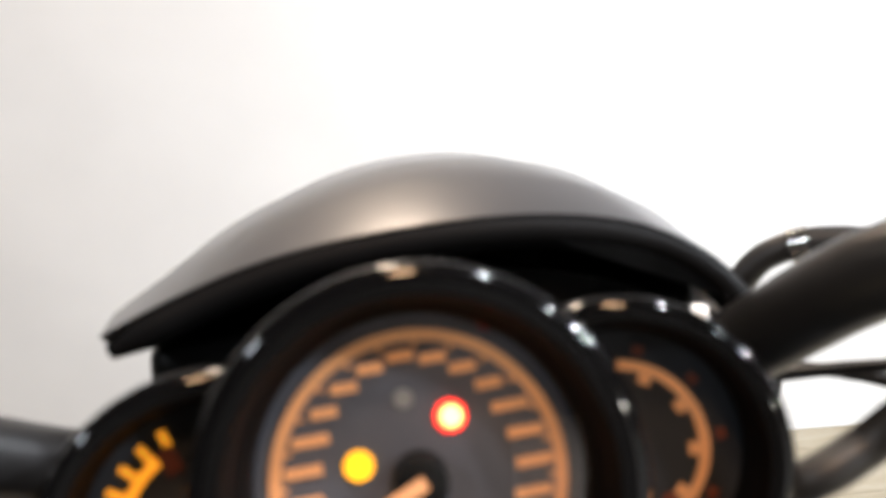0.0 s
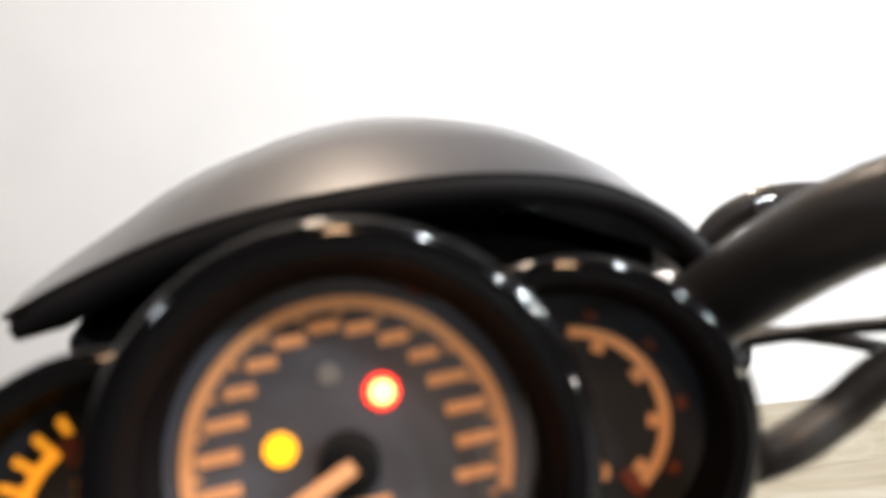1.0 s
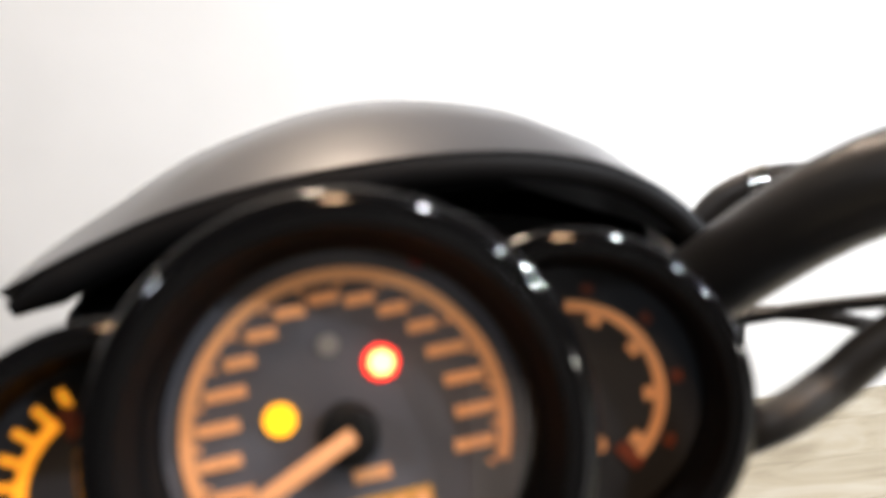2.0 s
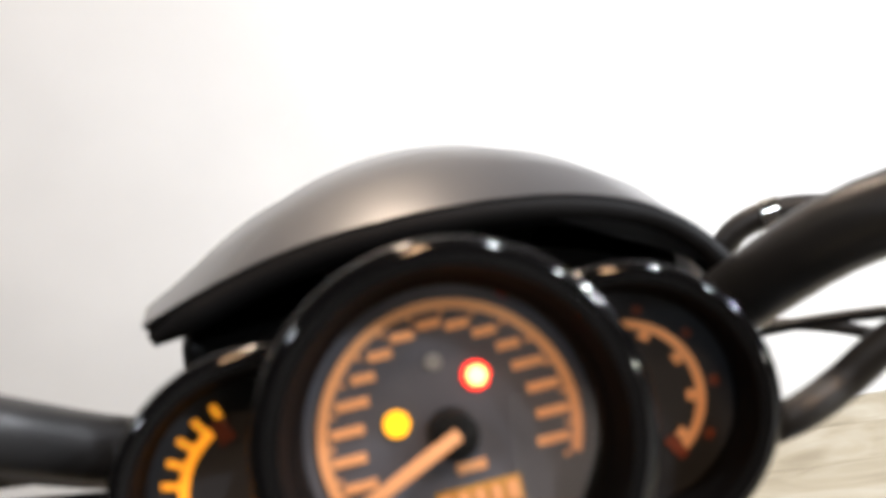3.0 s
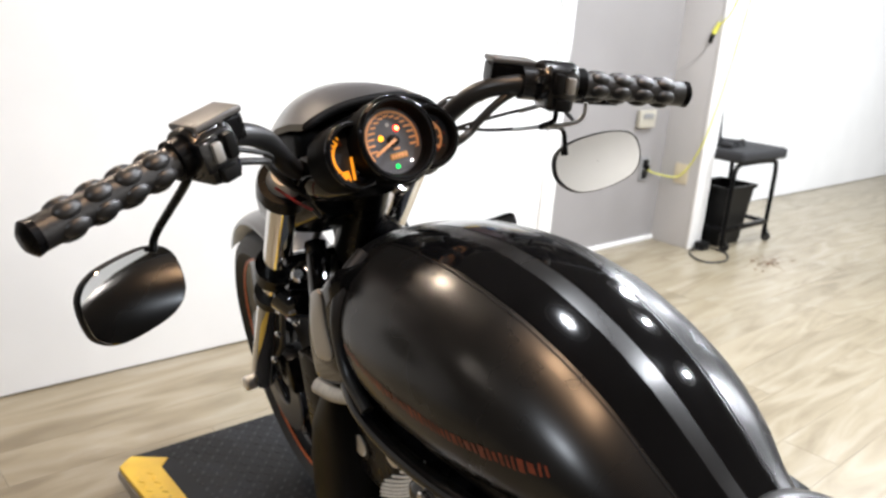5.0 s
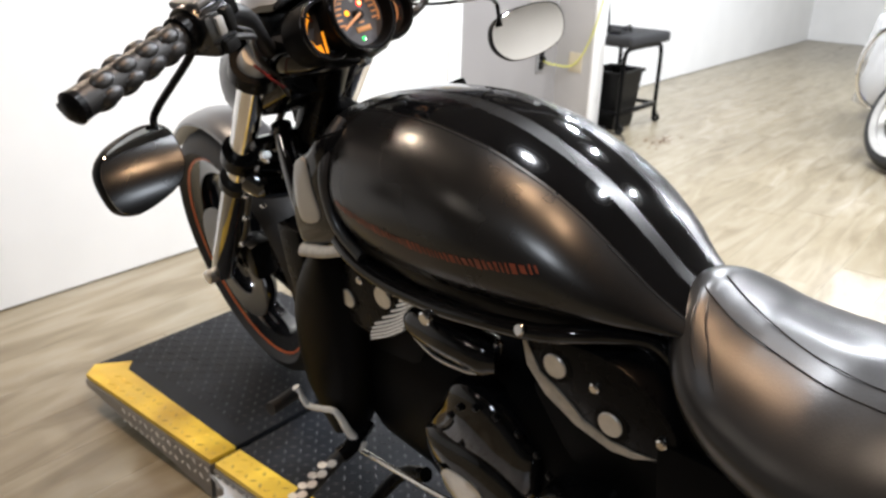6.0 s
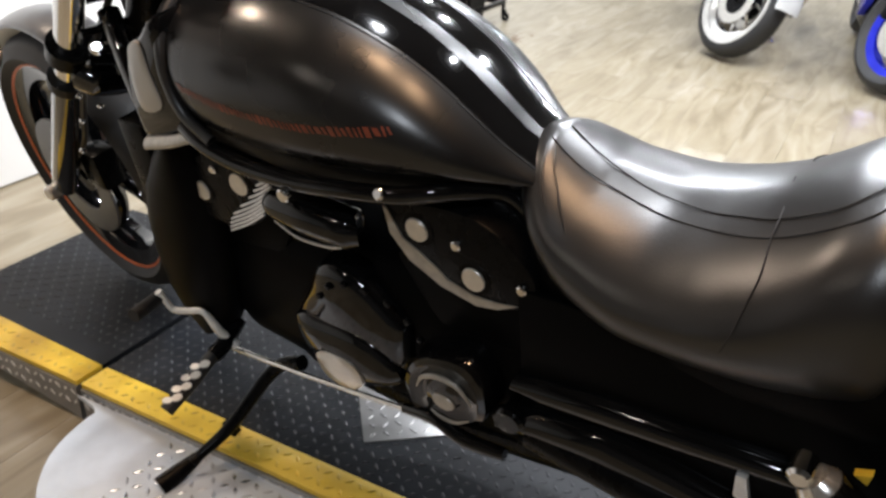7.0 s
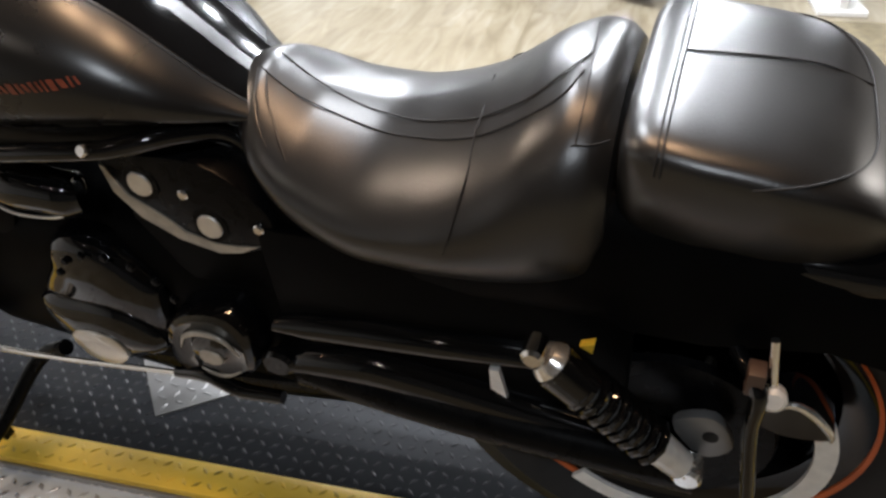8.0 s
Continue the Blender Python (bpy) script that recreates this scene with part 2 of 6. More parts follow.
def tube(pts, radius, seg=12, steps=6, flat=1.0):
    """A rod along a smooth line; radius one number or one for each given point."""
    line = smoothed(pts, steps) if steps > 1 else [Vector(q) for q in pts]
    rads = radius if isinstance(radius, (list, tuple)) else [radius] * len(pts)
    rings, side = [], None
    for i, c in enumerate(line):
        d = (line[min(i + 1, len(line) - 1)] - line[max(i - 1, 0)]).normalized()
        if side is None:
            side = d.orthogonal().normalized()
        side = (side - d * side.dot(d)).normalized()
        up = d.cross(side)
        u = i / (len(line) - 1) * (len(rads) - 1)
        k = min(int(u), len(rads) - 2)
        r = rads[k] + (rads[k + 1] - rads[k]) * (u - k)
        rings.append([c + r * (math.cos(a) * side + flat * math.sin(a) * up) for a in (2 * math.pi * q / seg for q in range(seg))])
    return loft(rings)


def lathe(profile, seg=40, axis="x", at=(0, 0, 0), close=False):
    """A turned body: profile of (radius, along)."""
    rows = []
    for r, h in profile:
        ring = []
        for i in range(seg):
            a = 2 * math.pi * i / seg
            p = (h, r * math.cos(a), r * math.sin(a)) if axis == "x" else (r * math.cos(a), h, r * math.sin(a)) if axis == "y" else (r * math.cos(a), r * math.sin(a), h)
            ring.append(Vector(p) + Vector(at))
        rows.append(ring)
    if close:
        rows.append(rows[0])
        bm = loft(rows, caps=False)
        bmesh.ops.remove_doubles(bm, verts=bm.verts[:], dist=1e-6)
        return bm
    return loft(rows, caps=True)


def rbox(x0, x1, y0, y1, z0, z1, bevel=0.004, seg=2):
    bm = bmesh.new()
    bmesh.ops.create_cube(bm, size=1, matrix=Matrix.Translation(((x0 + x1) / 2, (y0 + y1) / 2, (z0 + z1) / 2)) @ Matrix.Diagonal((x1 - x0, y1 - y0, z1 - z0, 1)))
    if bevel:
        bmesh.ops.bevel(bm, geom=bm.edges[:], offset=bevel, segments=seg, profile=0.6, affect="EDGES")
    return bm


def prism(outline, a0, a1, axis="x", bevel=0.004, seg=2):
    """A plate of the outline (two coordinates, in the order of the other axes) between a0 and a1."""
    bm = bmesh.new()
    mk = {"x": lambda p, a: (a, p[0], p[1]), "y": lambda p, a: (p[0], a, p[1]), "z": lambda p, a: (p[0], p[1], a)}[axis]
    lo, hi = [bm.verts.new(mk(p, a0)) for p in outline], [bm.verts.new(mk(p, a1)) for p in outline]
    bm.faces.new(lo)
    bm.faces.new(hi[::-1])
    n = len(outline)
    for i in range(n):
        bm.faces.new((lo[i], lo[(i + 1) % n], hi[(i + 1) % n], hi[i]))
    if bevel:
        bmesh.ops.recalc_face_normals(bm, faces=bm.faces[:])
        edges = [e for e in bm.edges if (e.verts[0] in lo) == (e.verts[1] in lo)]
        bmesh.ops.bevel(bm, geom=edges, offset=bevel, segments=seg, profile=0.6, affect="EDGES")
    return bm


def rounded(pts, steps=4):
    """A closed outline smoothed through the points."""
    n = len(pts)
    p = [Vector((*q, 0)) for q in pts]
    out = []
    for i in range(n):
        a, b, c, d = p[i - 1], p[i], p[(i + 1) % n], p[(i + 2) % n]
        for k in range(steps):
            t = k / steps
            v = 0.5 * (2 * b + (c - a) * t + (2 * a - 5 * b + 4 * c - d) * t**2 + (3 * b - a - 3 * c + d) * t**3)
            out.append((v.x, v.y))
    return out


def disc(centre, normal, radius, thick, seg=24, squash=1.0, bevel=0.0):
    """A short round plug standing on centre, facing normal."""
    n = Vector(normal).normalized()
    prof = [(radius, 0), (radius, thick - bevel), (radius - bevel, thick)] if bevel else [(radius, 0), (radius, thick)]
    bm = lathe(prof, seg, "z")
    bm.transform(Matrix.Translation(centre) @ n.to_track_quat("Z", "Y").to_matrix().to_4x4() @ Matrix.Diagonal((1, squash, 1, 1)))
    return bm


def merge(*bms):
    out = bmesh.new()
    for bm in bms:
        me = bpy.data.meshes.new("tmp")
        bm.to_mesh(me)
        bm.free()
        out.from_mesh(me)
        bpy.data.meshes.remove(me)
    return out


# ---- setting ----
Y_HALF, Y_GREY, Y_FAR = 3.025, 3.13, 3.40
X_END, X_RET = 2.45, 3.58
X0, X1, Y0 = -4.0, 10.0, -5.0


def structure(name, bm, mat, label, category):
    return tagged(part(name, bm, mat), label, category, kind="structure")


floor = structure("floor", rbox(X0 - 0.1, X1 + 0.1, Y0 - 0.1, Y_FAR + 0.1, -0.12, -0.006, 0), PLANK, "pale wood-look vinyl plank floor with grey streaks", "floor")
structure("ceiling", rbox(X0 - 0.1, X1 + 0.1, Y0 - 0.1, Y_FAR + 0.1, CEIL, CEIL + 0.1, 0), CEILM, "dark painted ceiling with small round lamps", "ceiling")
structure("wall_half", rbox(X0, X_END, Y_HALF, Y_GREY, 0, 1.412, 0.003), WALLW, "bright white painted half-height wall under a cap", "wall")
structure("trim_wall_end", rbox(X_END - 0.085, X_END + 0.012, Y_HALF - 0.012, Y_HALF - 0.0005, 0.002, 1.41, 0.002), TRIM, "white painted corner trim on the half wall", "trim")
cap = structure("wall_cap", rbox(X0, X_END + 0.035, Y_HALF - 0.075, Y_GREY - 0.001, 1.413, 1.487, 0.004), TRIM, "white painted wooden cap on top of the half wall", "wall cap")
structure("wall_grey", rbox(X0, X_RET, Y_GREY, Y_GREY + 0.12, 0, CEIL, 0), WALLG, "warm grey painted wall behind the half wall", "wall")
structure("baseboard", rbox(X_END + 0.013, X_RET - 0.001, Y_GREY - 0.014, Y_GREY - 0.0005, 0.002, 0.03, 0.003), TRIM, "thin white baseboard along the grey wall", "baseboard")
structure("wall_return", rbox(X_RET, X_RET + 0.13, 2.88, Y_FAR, 0, CEIL, 0.004), WALLR, "short pale grey return wall with a white edge", "wall")
structure("trim_return", rbox(X_RET - 0.004, X_RET + 0.134, 2.862, 2.879, 0.002, CEIL - 0.002, 0.003), TRIM, "white painted edge board on the return wall", "trim")
structure("wall_far", rbox(X_RET + 0.131, X1, Y_FAR, Y_FAR + 0.1, 0, CEIL, 0), WALLW, "long white wall of the showroom", "wall")
structure("wall_side", rbox(X1, X1 + 0.1, Y0, Y_FAR, 0, CEIL, 0), WALLW, "plain white side wall", "wall")
structure("wall_back_1", rbox(X0, 0.6, Y0 - 0.1, Y0, 0, CEIL, 0), WALLD, "plain dark back wall", "wall")
structure("wall_back_2", rbox(0.6, X1, Y0 - 0.1, Y0, 0, CEIL, 0), WALLW, "plain white back wall of the showroom", "wall")
structure("wall_left", rbox(X0 - 0.1, X0, Y0, Y_GREY, 0, CEIL, 0), WALLD, "plain dark wall", "wall")


# ---- lift platform ----
LZ, LX, LY0, LY1 = 0.10, 0.66, -0.75, 2.31


def lugs(x0, x1, y0, y1, z, pitch, mat, parent, name, axis="z", size=0.42, high=0.0016):
    """Raised tread lugs laid crosswise in turn."""
    vs, fs = [], []
    nx, ny = int((x1 - x0) / pitch), int((y1 - y0) / pitch)
    for i in range(nx):
        for j in range(ny):
            cx, cy = x0 + (i + 0.5) * (x1 - x0) / nx, y0 + (j + 0.5) * (y1 - y0) / ny
            a = radians(45 if (i + j) % 2 else -45)
            c, s = math.cos(a), math.sin(a)
            k = len(vs)
            for u, v, h in ((-size, 0, 0), (0, -0.17, 0), (size, 0, 0), (0, 0.17, 0), (-0.22, 0, high), (0.22, 0, high)):
                px, py = cx + (u * c - v * s) * pitch, cy + (u * s + v * c) * pitch
                vs.append((px, py, z + h) if axis == "z" else (z - h, px, py))
            fs += [(k, k + 1, k + 5, k + 4), (k + 1, k + 2, k + 5), (k + 2, k + 3, k + 4, k + 5), (k + 3, k, k + 4)]
    me = bpy.data.meshes.new(name)
    me.from_pydata(vs, [], fs)
    me.materials.append(mat)
    ob = new(name, me)
    ob.parent = parent
    ob["kind"] = "stuff"
    return ob


lift = thing("motorcycle_lift", pose(0, 0, 0), "low steel motorcycle lift, blue-black treadplate with a yellow edge", "lift")
YS = 1.735
part("base", rbox(0.012, LX - 0.01, LY0 + 0.01, YS - 0.012, 0.001, LZ - 0.012, 0.002), BLACKMET, lift)
part("flap_frame", prism([(YS + 0.006, 0.004), (LY1 - 0.035, 0.071), (LY1 - 0.035, LZ - 0.012), (YS + 0.006, LZ - 0.012)], 0.0125, LX - 0.02, "x", 0), BLACKMET, lift)
part("deck", merge(prism([(0.068, YS + 0.008), (0.086, LY1 - 0.085), (0.116, LY1 - 0.055), (0.043, LY1), (LX, LY1), (LX, YS + 0.008)], LZ - 0.011, LZ, "z", 0), rbox(0.068, LX, LY0, YS - 0.008, LZ - 0.011, LZ, 0.002)), DECKM, lift, "blue-black treadplate deck")
part("edge_strip", merge(prism([(0.0, YS + 0.008), (0.067, YS + 0.008), (0.085, LY1 - 0.085), (0.115, LY1 - 0.055), (0.040, LY1 + 0.001), (0.0, LY1 - 0.03)], LZ - 0.011, LZ + 0.0015, "z", 0.0015),
                         rbox(0.0, 0.067, LY0, YS - 0.008, LZ - 0.011, LZ + 0.0015, 0.0015)), YELLOW, lift, "worn yellow painted edge")
side = part("side_plate", merge(prism([(YS + 0.008, 0.002), (LY1 - 0.03, 0.07), (LY1 - 0.03, LZ - 0.012), (YS + 0.008, LZ - 0.012)], -0.004, 0.011, "x", 0), rbox(-0.004, 0.011, LY0, YS - 0.008, 0.002, LZ - 0.012, 0)), TREAD, lift, "bare treadplate side")
part("front_plate", rbox(0.05, LX - 0.02, LY1 - 0.033, LY1 - 0.012, 0.070, LZ - 0.012, 0.001), BLACKMET, lift)
part("wing", prism(rounded([(-0.30, 0.2), (-0.30, 1.36), (-0.265, 1.52), (-0.16, 1.625), (-0.03, 1.655), (-0.006, 1.62), (-0.006, 0.2)], 5), 0.064, 0.076, "z", 0.001), WINGM, lift, "bare treadplate wing for the side stand")
part("wing_support", rbox(-0.26, -0.02, 0.25, 1.50, 0.001, 0.063, 0.003), BLACKMET, lift)
lugs(0.07, LX, 0.1, YS - 0.006, LZ, 0.0235, DECKLUG, lift, "deck_tread")
lugs(0.12, LX, YS + 0.006, LY1 - 0.01, LZ, 0.0235, DECKLUG, lift, "deck_tread")
lugs(0.003, 0.064, 0.1, YS - 0.012, LZ + 0.0015, 0.0235, YELDIRT, lift, "edge_tread")
lugs(0.003, 0.064, YS + 0.012, LY1 - 0.09, LZ + 0.0015, 0.0235, YELDIRT, lift, "edge_tread")
lugs(0.1, YS - 0.006, 0.004, LZ - 0.013, -0.004, 0.0235, SILV, lift, "side_tread", "x", high=0.0024)
lugs(YS + 0.006, LY1 - 0.2, 0.03, LZ - 0.013, -0.004, 0.0235, SILV, lift, "side_tread", "x", high=0.0024)
lugs(-0.28, -0.012, 0.25, 1.46, 0.076, 0.0265, WINGLUG, lift, "wing_tread", high=0.0022)
patch = part("steel_patch", rbox(-0.125, 0.125, -0.125, 0.125, 0, 0.003, 0.0006), TREAD, lift, "bare treadplate patch", xf=pose(0.322, 1.09, LZ, 0, 0, 38))
vs = lugs(-0.12, 0.12, -0.12, 0.12, 0.003, 0.026, TREAD, lift, "patch_tread", high=0.0016)
vs.matrix_local = pose(0.322, 1.09, LZ, 0, 0, 38)


# ---- the black motorcycle ----
bike = thing("motorcycle", pose(0.158, 0.255, 0.1095, 0, -11, -6), "satin black cruiser motorcycle leaning on its side stand", "motorcycle")
BX = -0.05
AXT, AXB = Vector((-0.022, 1.18, 0.921)), Vector((0.050, 1.70, 0.331))


def superring(y, w, zt, zb, zw, n=40, p=0.92, q=0.8, cx=0.0):
    """A cross-section: half width w, top, bottom and the height at which it is widest."""
    ring = []
    for i in range(n):
        a = 2 * math.pi * i / n
        s, c = math.sin(a), math.cos(a)
        e = p if c > 0 else q
        x = w * math.copysign(abs(s) ** e, s)
        z = zw + ((zt - zw) * abs(c) ** e if c > 0 else -(zw - zb) * abs(c) ** e)
        ring.append(Vector((cx + x, y, z)))
    return ring


# tank
TY = [1.112, 1.092, 1.055, 1.02, 0.98, 0.93, 0.85, 0.76, 0.68, 0.61, 0.55, 0.515, 0.44]
TW = [0.030, 0.062, 0.098, 0.132, 0.158, 0.168, 0.173, 0.170, 0.158, 0.141, 0.116, 0.092, 0.050]
TX = -0.022
TT = [0.828, 0.842, 0.858, 0.868, 0.879, 0.888, 0.893, 0.882, 0.856, 0.819, 0.772, 0.742, 0.690]
TB = [0.812, 0.805, 0.790, 0.760, 0.700, 0.672, 0.664, 0.666, 0.674, 0.684, 0.688, 0.686, 0.690]


def tank_at(y):
    w, zt, zb = curve(TY, TW, y), curve(TY, TT, y), curve(TY, TB, y)
    return w, zt, zb, zb + 0.42 * (zt - zb)


def tank_point(y, a, lift_by=0.0):
    """On the tank's upper skin: a is the angle from the ridge, to the right."""
    w, zt, zb, zw = tank_at(y)
    s, c = math.sin(a), math.cos(a)
    e = 0.92
    p = Vector((TX + w * math.copysign(abs(s) ** e, s), y, zw + (zt - zw) * abs(c) ** e))
    n = Vector((s / max(w, 0.01), 0.0, c / max(zt - zw, 0.01))).normalized()
    return p + n * lift_by


ys = [1.112 - 0.672 * i / 48 for i in range(49)]
tank = part("tank", loft([superring(y, *tank_at(y), n=64, cx=TX) for y in ys]), PAINT, bike, "satin charcoal-black tank")


def tank_strip(y0, y1, f0, f1, up, n=40, m=6):
    """A strip laid on the tank between two distances from the ridge."""
    rows = []
    for i in range(n + 1):
        y = y0 + (y1 - y0) * i / n
        w = tank_at(y)[0]
        xa, xb = f0(y), f1(y)
        row = []
        for k in range(m + 1):
            x = xa + (xb - xa) * k / m
            a = math.asin(max(-0.98, min(0.98, math.copysign(abs(x / w) ** (1 / 0.92), x))))
            row.append(tank_point(y, a, up))
        rows.append(row)
    return loft(rows, caps=False, closed=False)


taper = lambda y: 0.55 + 0.45 * curve([0.45, 0.6, 0.8, 1.05], [0.2, 0.75, 1.0, 0.55], y)
for sgn in (-1, 1):
    part("stripe", tank_strip(1.00, 0.450, lambda y: sgn * 0.013 * taper(y), lambda y: sgn * 0.068 * taper(y), 0.0006), GLOSS, tank, "gloss black racing stripe")
    part("pinstripe", tank_strip(1.00, 0.450, lambda y: sgn * 0.072 * taper(y), lambda y: sgn * 0.0745 * taper(y), 0.0006, m=1), BLACKPL, tank)

# the brand on the tank's flanks, as plain bars
rng = random.Random(4)
for sgn in (-1, 1):
    y = 0.958
    while y > 0.615:
        h = rng.uniform(0.0080, 0.0125)
        step = rng.choice((0.0062, 0.0078, 0.0105))
        mid = 0.762 + 0.010 * ((y - 0.78) / 0.17) ** 2
        rows = []
        for k in range(4):
            z = mid - h / 2 + h * k / 3
            row = []
            for q in range(2):
                yy = y - (step - 0.0032) * q + (k - 1.5) * 0.002
                w, zt, zb, zw = tank_at(yy)
                c = max(0.0, min(1.0, (z - zw) / (zt - zw))) ** (1 / 0.92)
                sx = math.sqrt(max(0.0, 1 - c * c)) ** 0.92
                row.append(Vector((TX + sgn * (w * sx + 0.0007), yy, z)))
            rows.append(row)
        part("decal_bar", loft(rows, caps=False, closed=False), LETTER, tank, "dull orange decal")
        y -= step



def lx(sgn, v):
    """A distance to the side, mirrored about the tank's middle."""
    return -v if sgn < 0 else v + 2 * TX


# edge bead and panel at the tank's front
for sgn in (-1, 1):
    outline = rounded([(1.071, 0.804), (1.034, 0.828), (0.992, 0.858), (0.989, 0.794), (0.980, 0.720), (0.972, 0.692), (1.085, 0.650), (1.105, 0.683), (1.098, 0.743)], 4)
    shroud = part("shroud", loft([[Vector((lx(sgn, x), 1.035 + (y - 1.035) * f, 0.75 + (z - 0.75) * f)) for y, z in outline] for x, f in ((0.100, 1.0), (0.158, 1.0), (0.168, 0.97), (0.174, 0.90), (0.176, 0.80))]), GLOSS, bike, "gloss black radiator shroud")
    panel_line = rounded([(1.058, 0.806), (1.030, 0.818), (1.027, 0.774), (1.022, 0.725), (1.068, 0.708), (1.076, 0.745)], 4)
    part("shroud_panel", loft([[Vector((lx(sgn, x), 1.047 + (y - 1.047) * f, 0.765 + (z - 0.765) * f)) for y, z in panel_line] for x, f in ((0.170, 1.0), (0.1785, 1.0), (0.1800, 0.9), (0.1808, 0.5))]), PANELM, shroud, "satin silver panel")
    part("bead", tube([(lx(sgn, 0.120), 1.002, 0.868), (lx(sgn, 0.152), 0.999, 0.845), (lx(sgn, 0.174), 0.992, 0.805), (lx(sgn, 0.180), 0.986, 0.765), (lx(sgn, 0.185), 0.964, 0.728), (lx(sgn, 0.189), 0.915, 0.700)][0 if sgn < 0 else 2:], 0.0085, 12), BARM, bike, "satin black edge bead")
    part("bracket", tube([(lx(sgn, 0.176), 1.095, 0.648), (lx(sgn, 0.184), 1.02, 0.672), (lx(sgn, 0.184), 0.965, 0.693)], [0.012, 0.011, 0.010], 12, 3, 0.55), DULLALU, bike, "bare aluminium bracket")
    part("frame_rail", tube([(lx(sgn, 0.176), 0.985, 0.70), (lx(sgn, 0.188), 0.935, 0.688), (lx(sgn, 0.190), 0.86, 0.676), (lx(sgn, 0.188), 0.766, 0.676), (lx(sgn, 0.182), 0.698, 0.682), (lx(sgn, 0.166), 0.62, 0.686), (lx(sgn, 0.148), 0.578, 0.690), (lx(sgn, 0.116), 0.54, 0.686), (lx(sgn, 0.085), 0.50, 0.670), (lx(sgn, 0.085), 0.44, 0.620), (lx(sgn, 0.105), 0.30, 0.575), (lx(sgn, 0.11), 0.14, 0.55)], 0.012, 14), GLOSS, bike, "gloss black frame tube")
    part("bolt", disc((lx(sgn, 0.200), 0.775, 0.662), (sgn, 0, 0), 0.010, 0.008, 12, bevel=0.002), CHROME, bike)
    part("bolt", disc((lx(sgn, 0.178), 0.63, 0.692), (sgn, 0, 0.6), 0.008, 0.006, 12, bevel=0.002), CHROME, bike)

part("airbox", loft([superring(y, w, 0.70, 0.635, 0.67, 24, 0.6, 0.6, TX) for y, w in ((1.06, 0.08), (1.0, 0.11), (0.85, 0.125), (0.70, 0.12), (0.60, 0.10), (0.56, 0.08))]), BLACKPL, bike, "black airbox under the tank")

# radiator and its covers
part("radiator", rbox(-0.16, 0.16, 1.13, 1.19, 0.27, 0.66, 0.006), BLACKMET, bike)
for sgn in (-1, 1):
    part("radiator_cover", loft([[Vector((sgn * x, y, z)) for x, y in rounded([(0.10, yf), (0.155, yf - 0.008), (0.176, (yf + yb) / 2), (0.165, yb + 0.012), (0.11, yb)], 4)]
                                 for z, yf, yb in ((0.645, 1.10, 1.03), (0.60, 1.145, 1.03), (0.54, 1.19, 1.035), (0.46, 1.222, 1.05), (0.38, 1.236, 1.06), (0.31, 1.232, 1.075), (0.26, 1.205, 1.085), (0.235, 1.16, 1.10))]), DARKPL, bike, "black plastic radiator side cover")

# engine
part("crankcase", loft([superring(y, w, zt, zb, (zt + zb) / 2, 28, 0.6, 0.6) for y, w, zt, zb in ((1.13, 0.10, 0.44, 0.22), (1.06, 0.122, 0.50, 0.19), (0.90, 0.125, 0.52, 0.175), (0.70, 0.12, 0.52, 0.185), (0.50, 0.12, 0.52, 0.20), (0.42, 0.10, 0.48, 0.23))]), DARKPL, bike, "black crankcase")
for (y, z), tilt in (((0.965, 0.545), 30), ((0.585, 0.545), -30)):
    part("cylinder", rbox(-0.115, 0.115, -0.085, 0.085, -0.14, 0.045, 0.012), DARKPL, bike, "black cylinder", xf=pose(0, y, z, tilt, 0, 0))


def valve_cover(sgn, pts, ovals, bolts, x, fins):
    outline = rounded(pts, 4)
    cover = part("valve_cover", prism(outline, sgn * (x - 0.05), sgn * x, "x", 0.007), BLACKMET, bike, "black valve cover with bare metal edges")
    for (y, z), r in ovals:
        part("plug", disc((sgn * (x - 0.001), y, z), (sgn, 0, 0.05), r, 0.006, 24, 1.0, 0.0015), ALU, cover, "bare machined plug")
        part("plug_ring", disc((sgn * (x - 0.002), y, z), (sgn, 0, 0.05), r * 1.45, 0.004, 24, 1.0, 0.001), BLACKMET, cover)
    for y, z in bolts:
        part("bolt", disc((sgn * (x - 0.001), y, z), (sgn, 0, 0), 0.0075, 0.008, 12, bevel=0.002), CHROME, cover)
    for f in fins:
        part("fin", tube([(sgn * (x + 0.0022), y, z) for y, z in f], 0.0022, 6, 4), SILV, cover, "bare metal fin edge")
    return cover


FRONT = [(1.074, 0.570), (1.046, 0.617), (0.986, 0.640), (0.921, 0.634), (0.868, 0.622), (0.885, 0.568), (0.955, 0.515), (1.040, 0.515)]
REAR = [(0.672, 0.640), (0.592, 0.657), (0.522, 0.655), (0.472, 0.623), (0.446, 0.586), (0.456, 0.545), (0.50, 0.524), (0.545, 0.517), (0.60, 0.535), (0.645, 0.572)]
EDGE_OUT = [(0.671, 0.636), (0.666, 0.594), (0.638, 0.558), (0.589, 0.531), (0.534, 0.519), (0.501, 0.526), (0.471, 0.543)]
EDGE_IN = [(0.502, 0.537), (0.536, 0.535), (0.557, 0.541), (0.577, 0.546), (0.590, 0.558), (0.615, 0.575), (0.645, 0.592), (0.664, 0.632)]
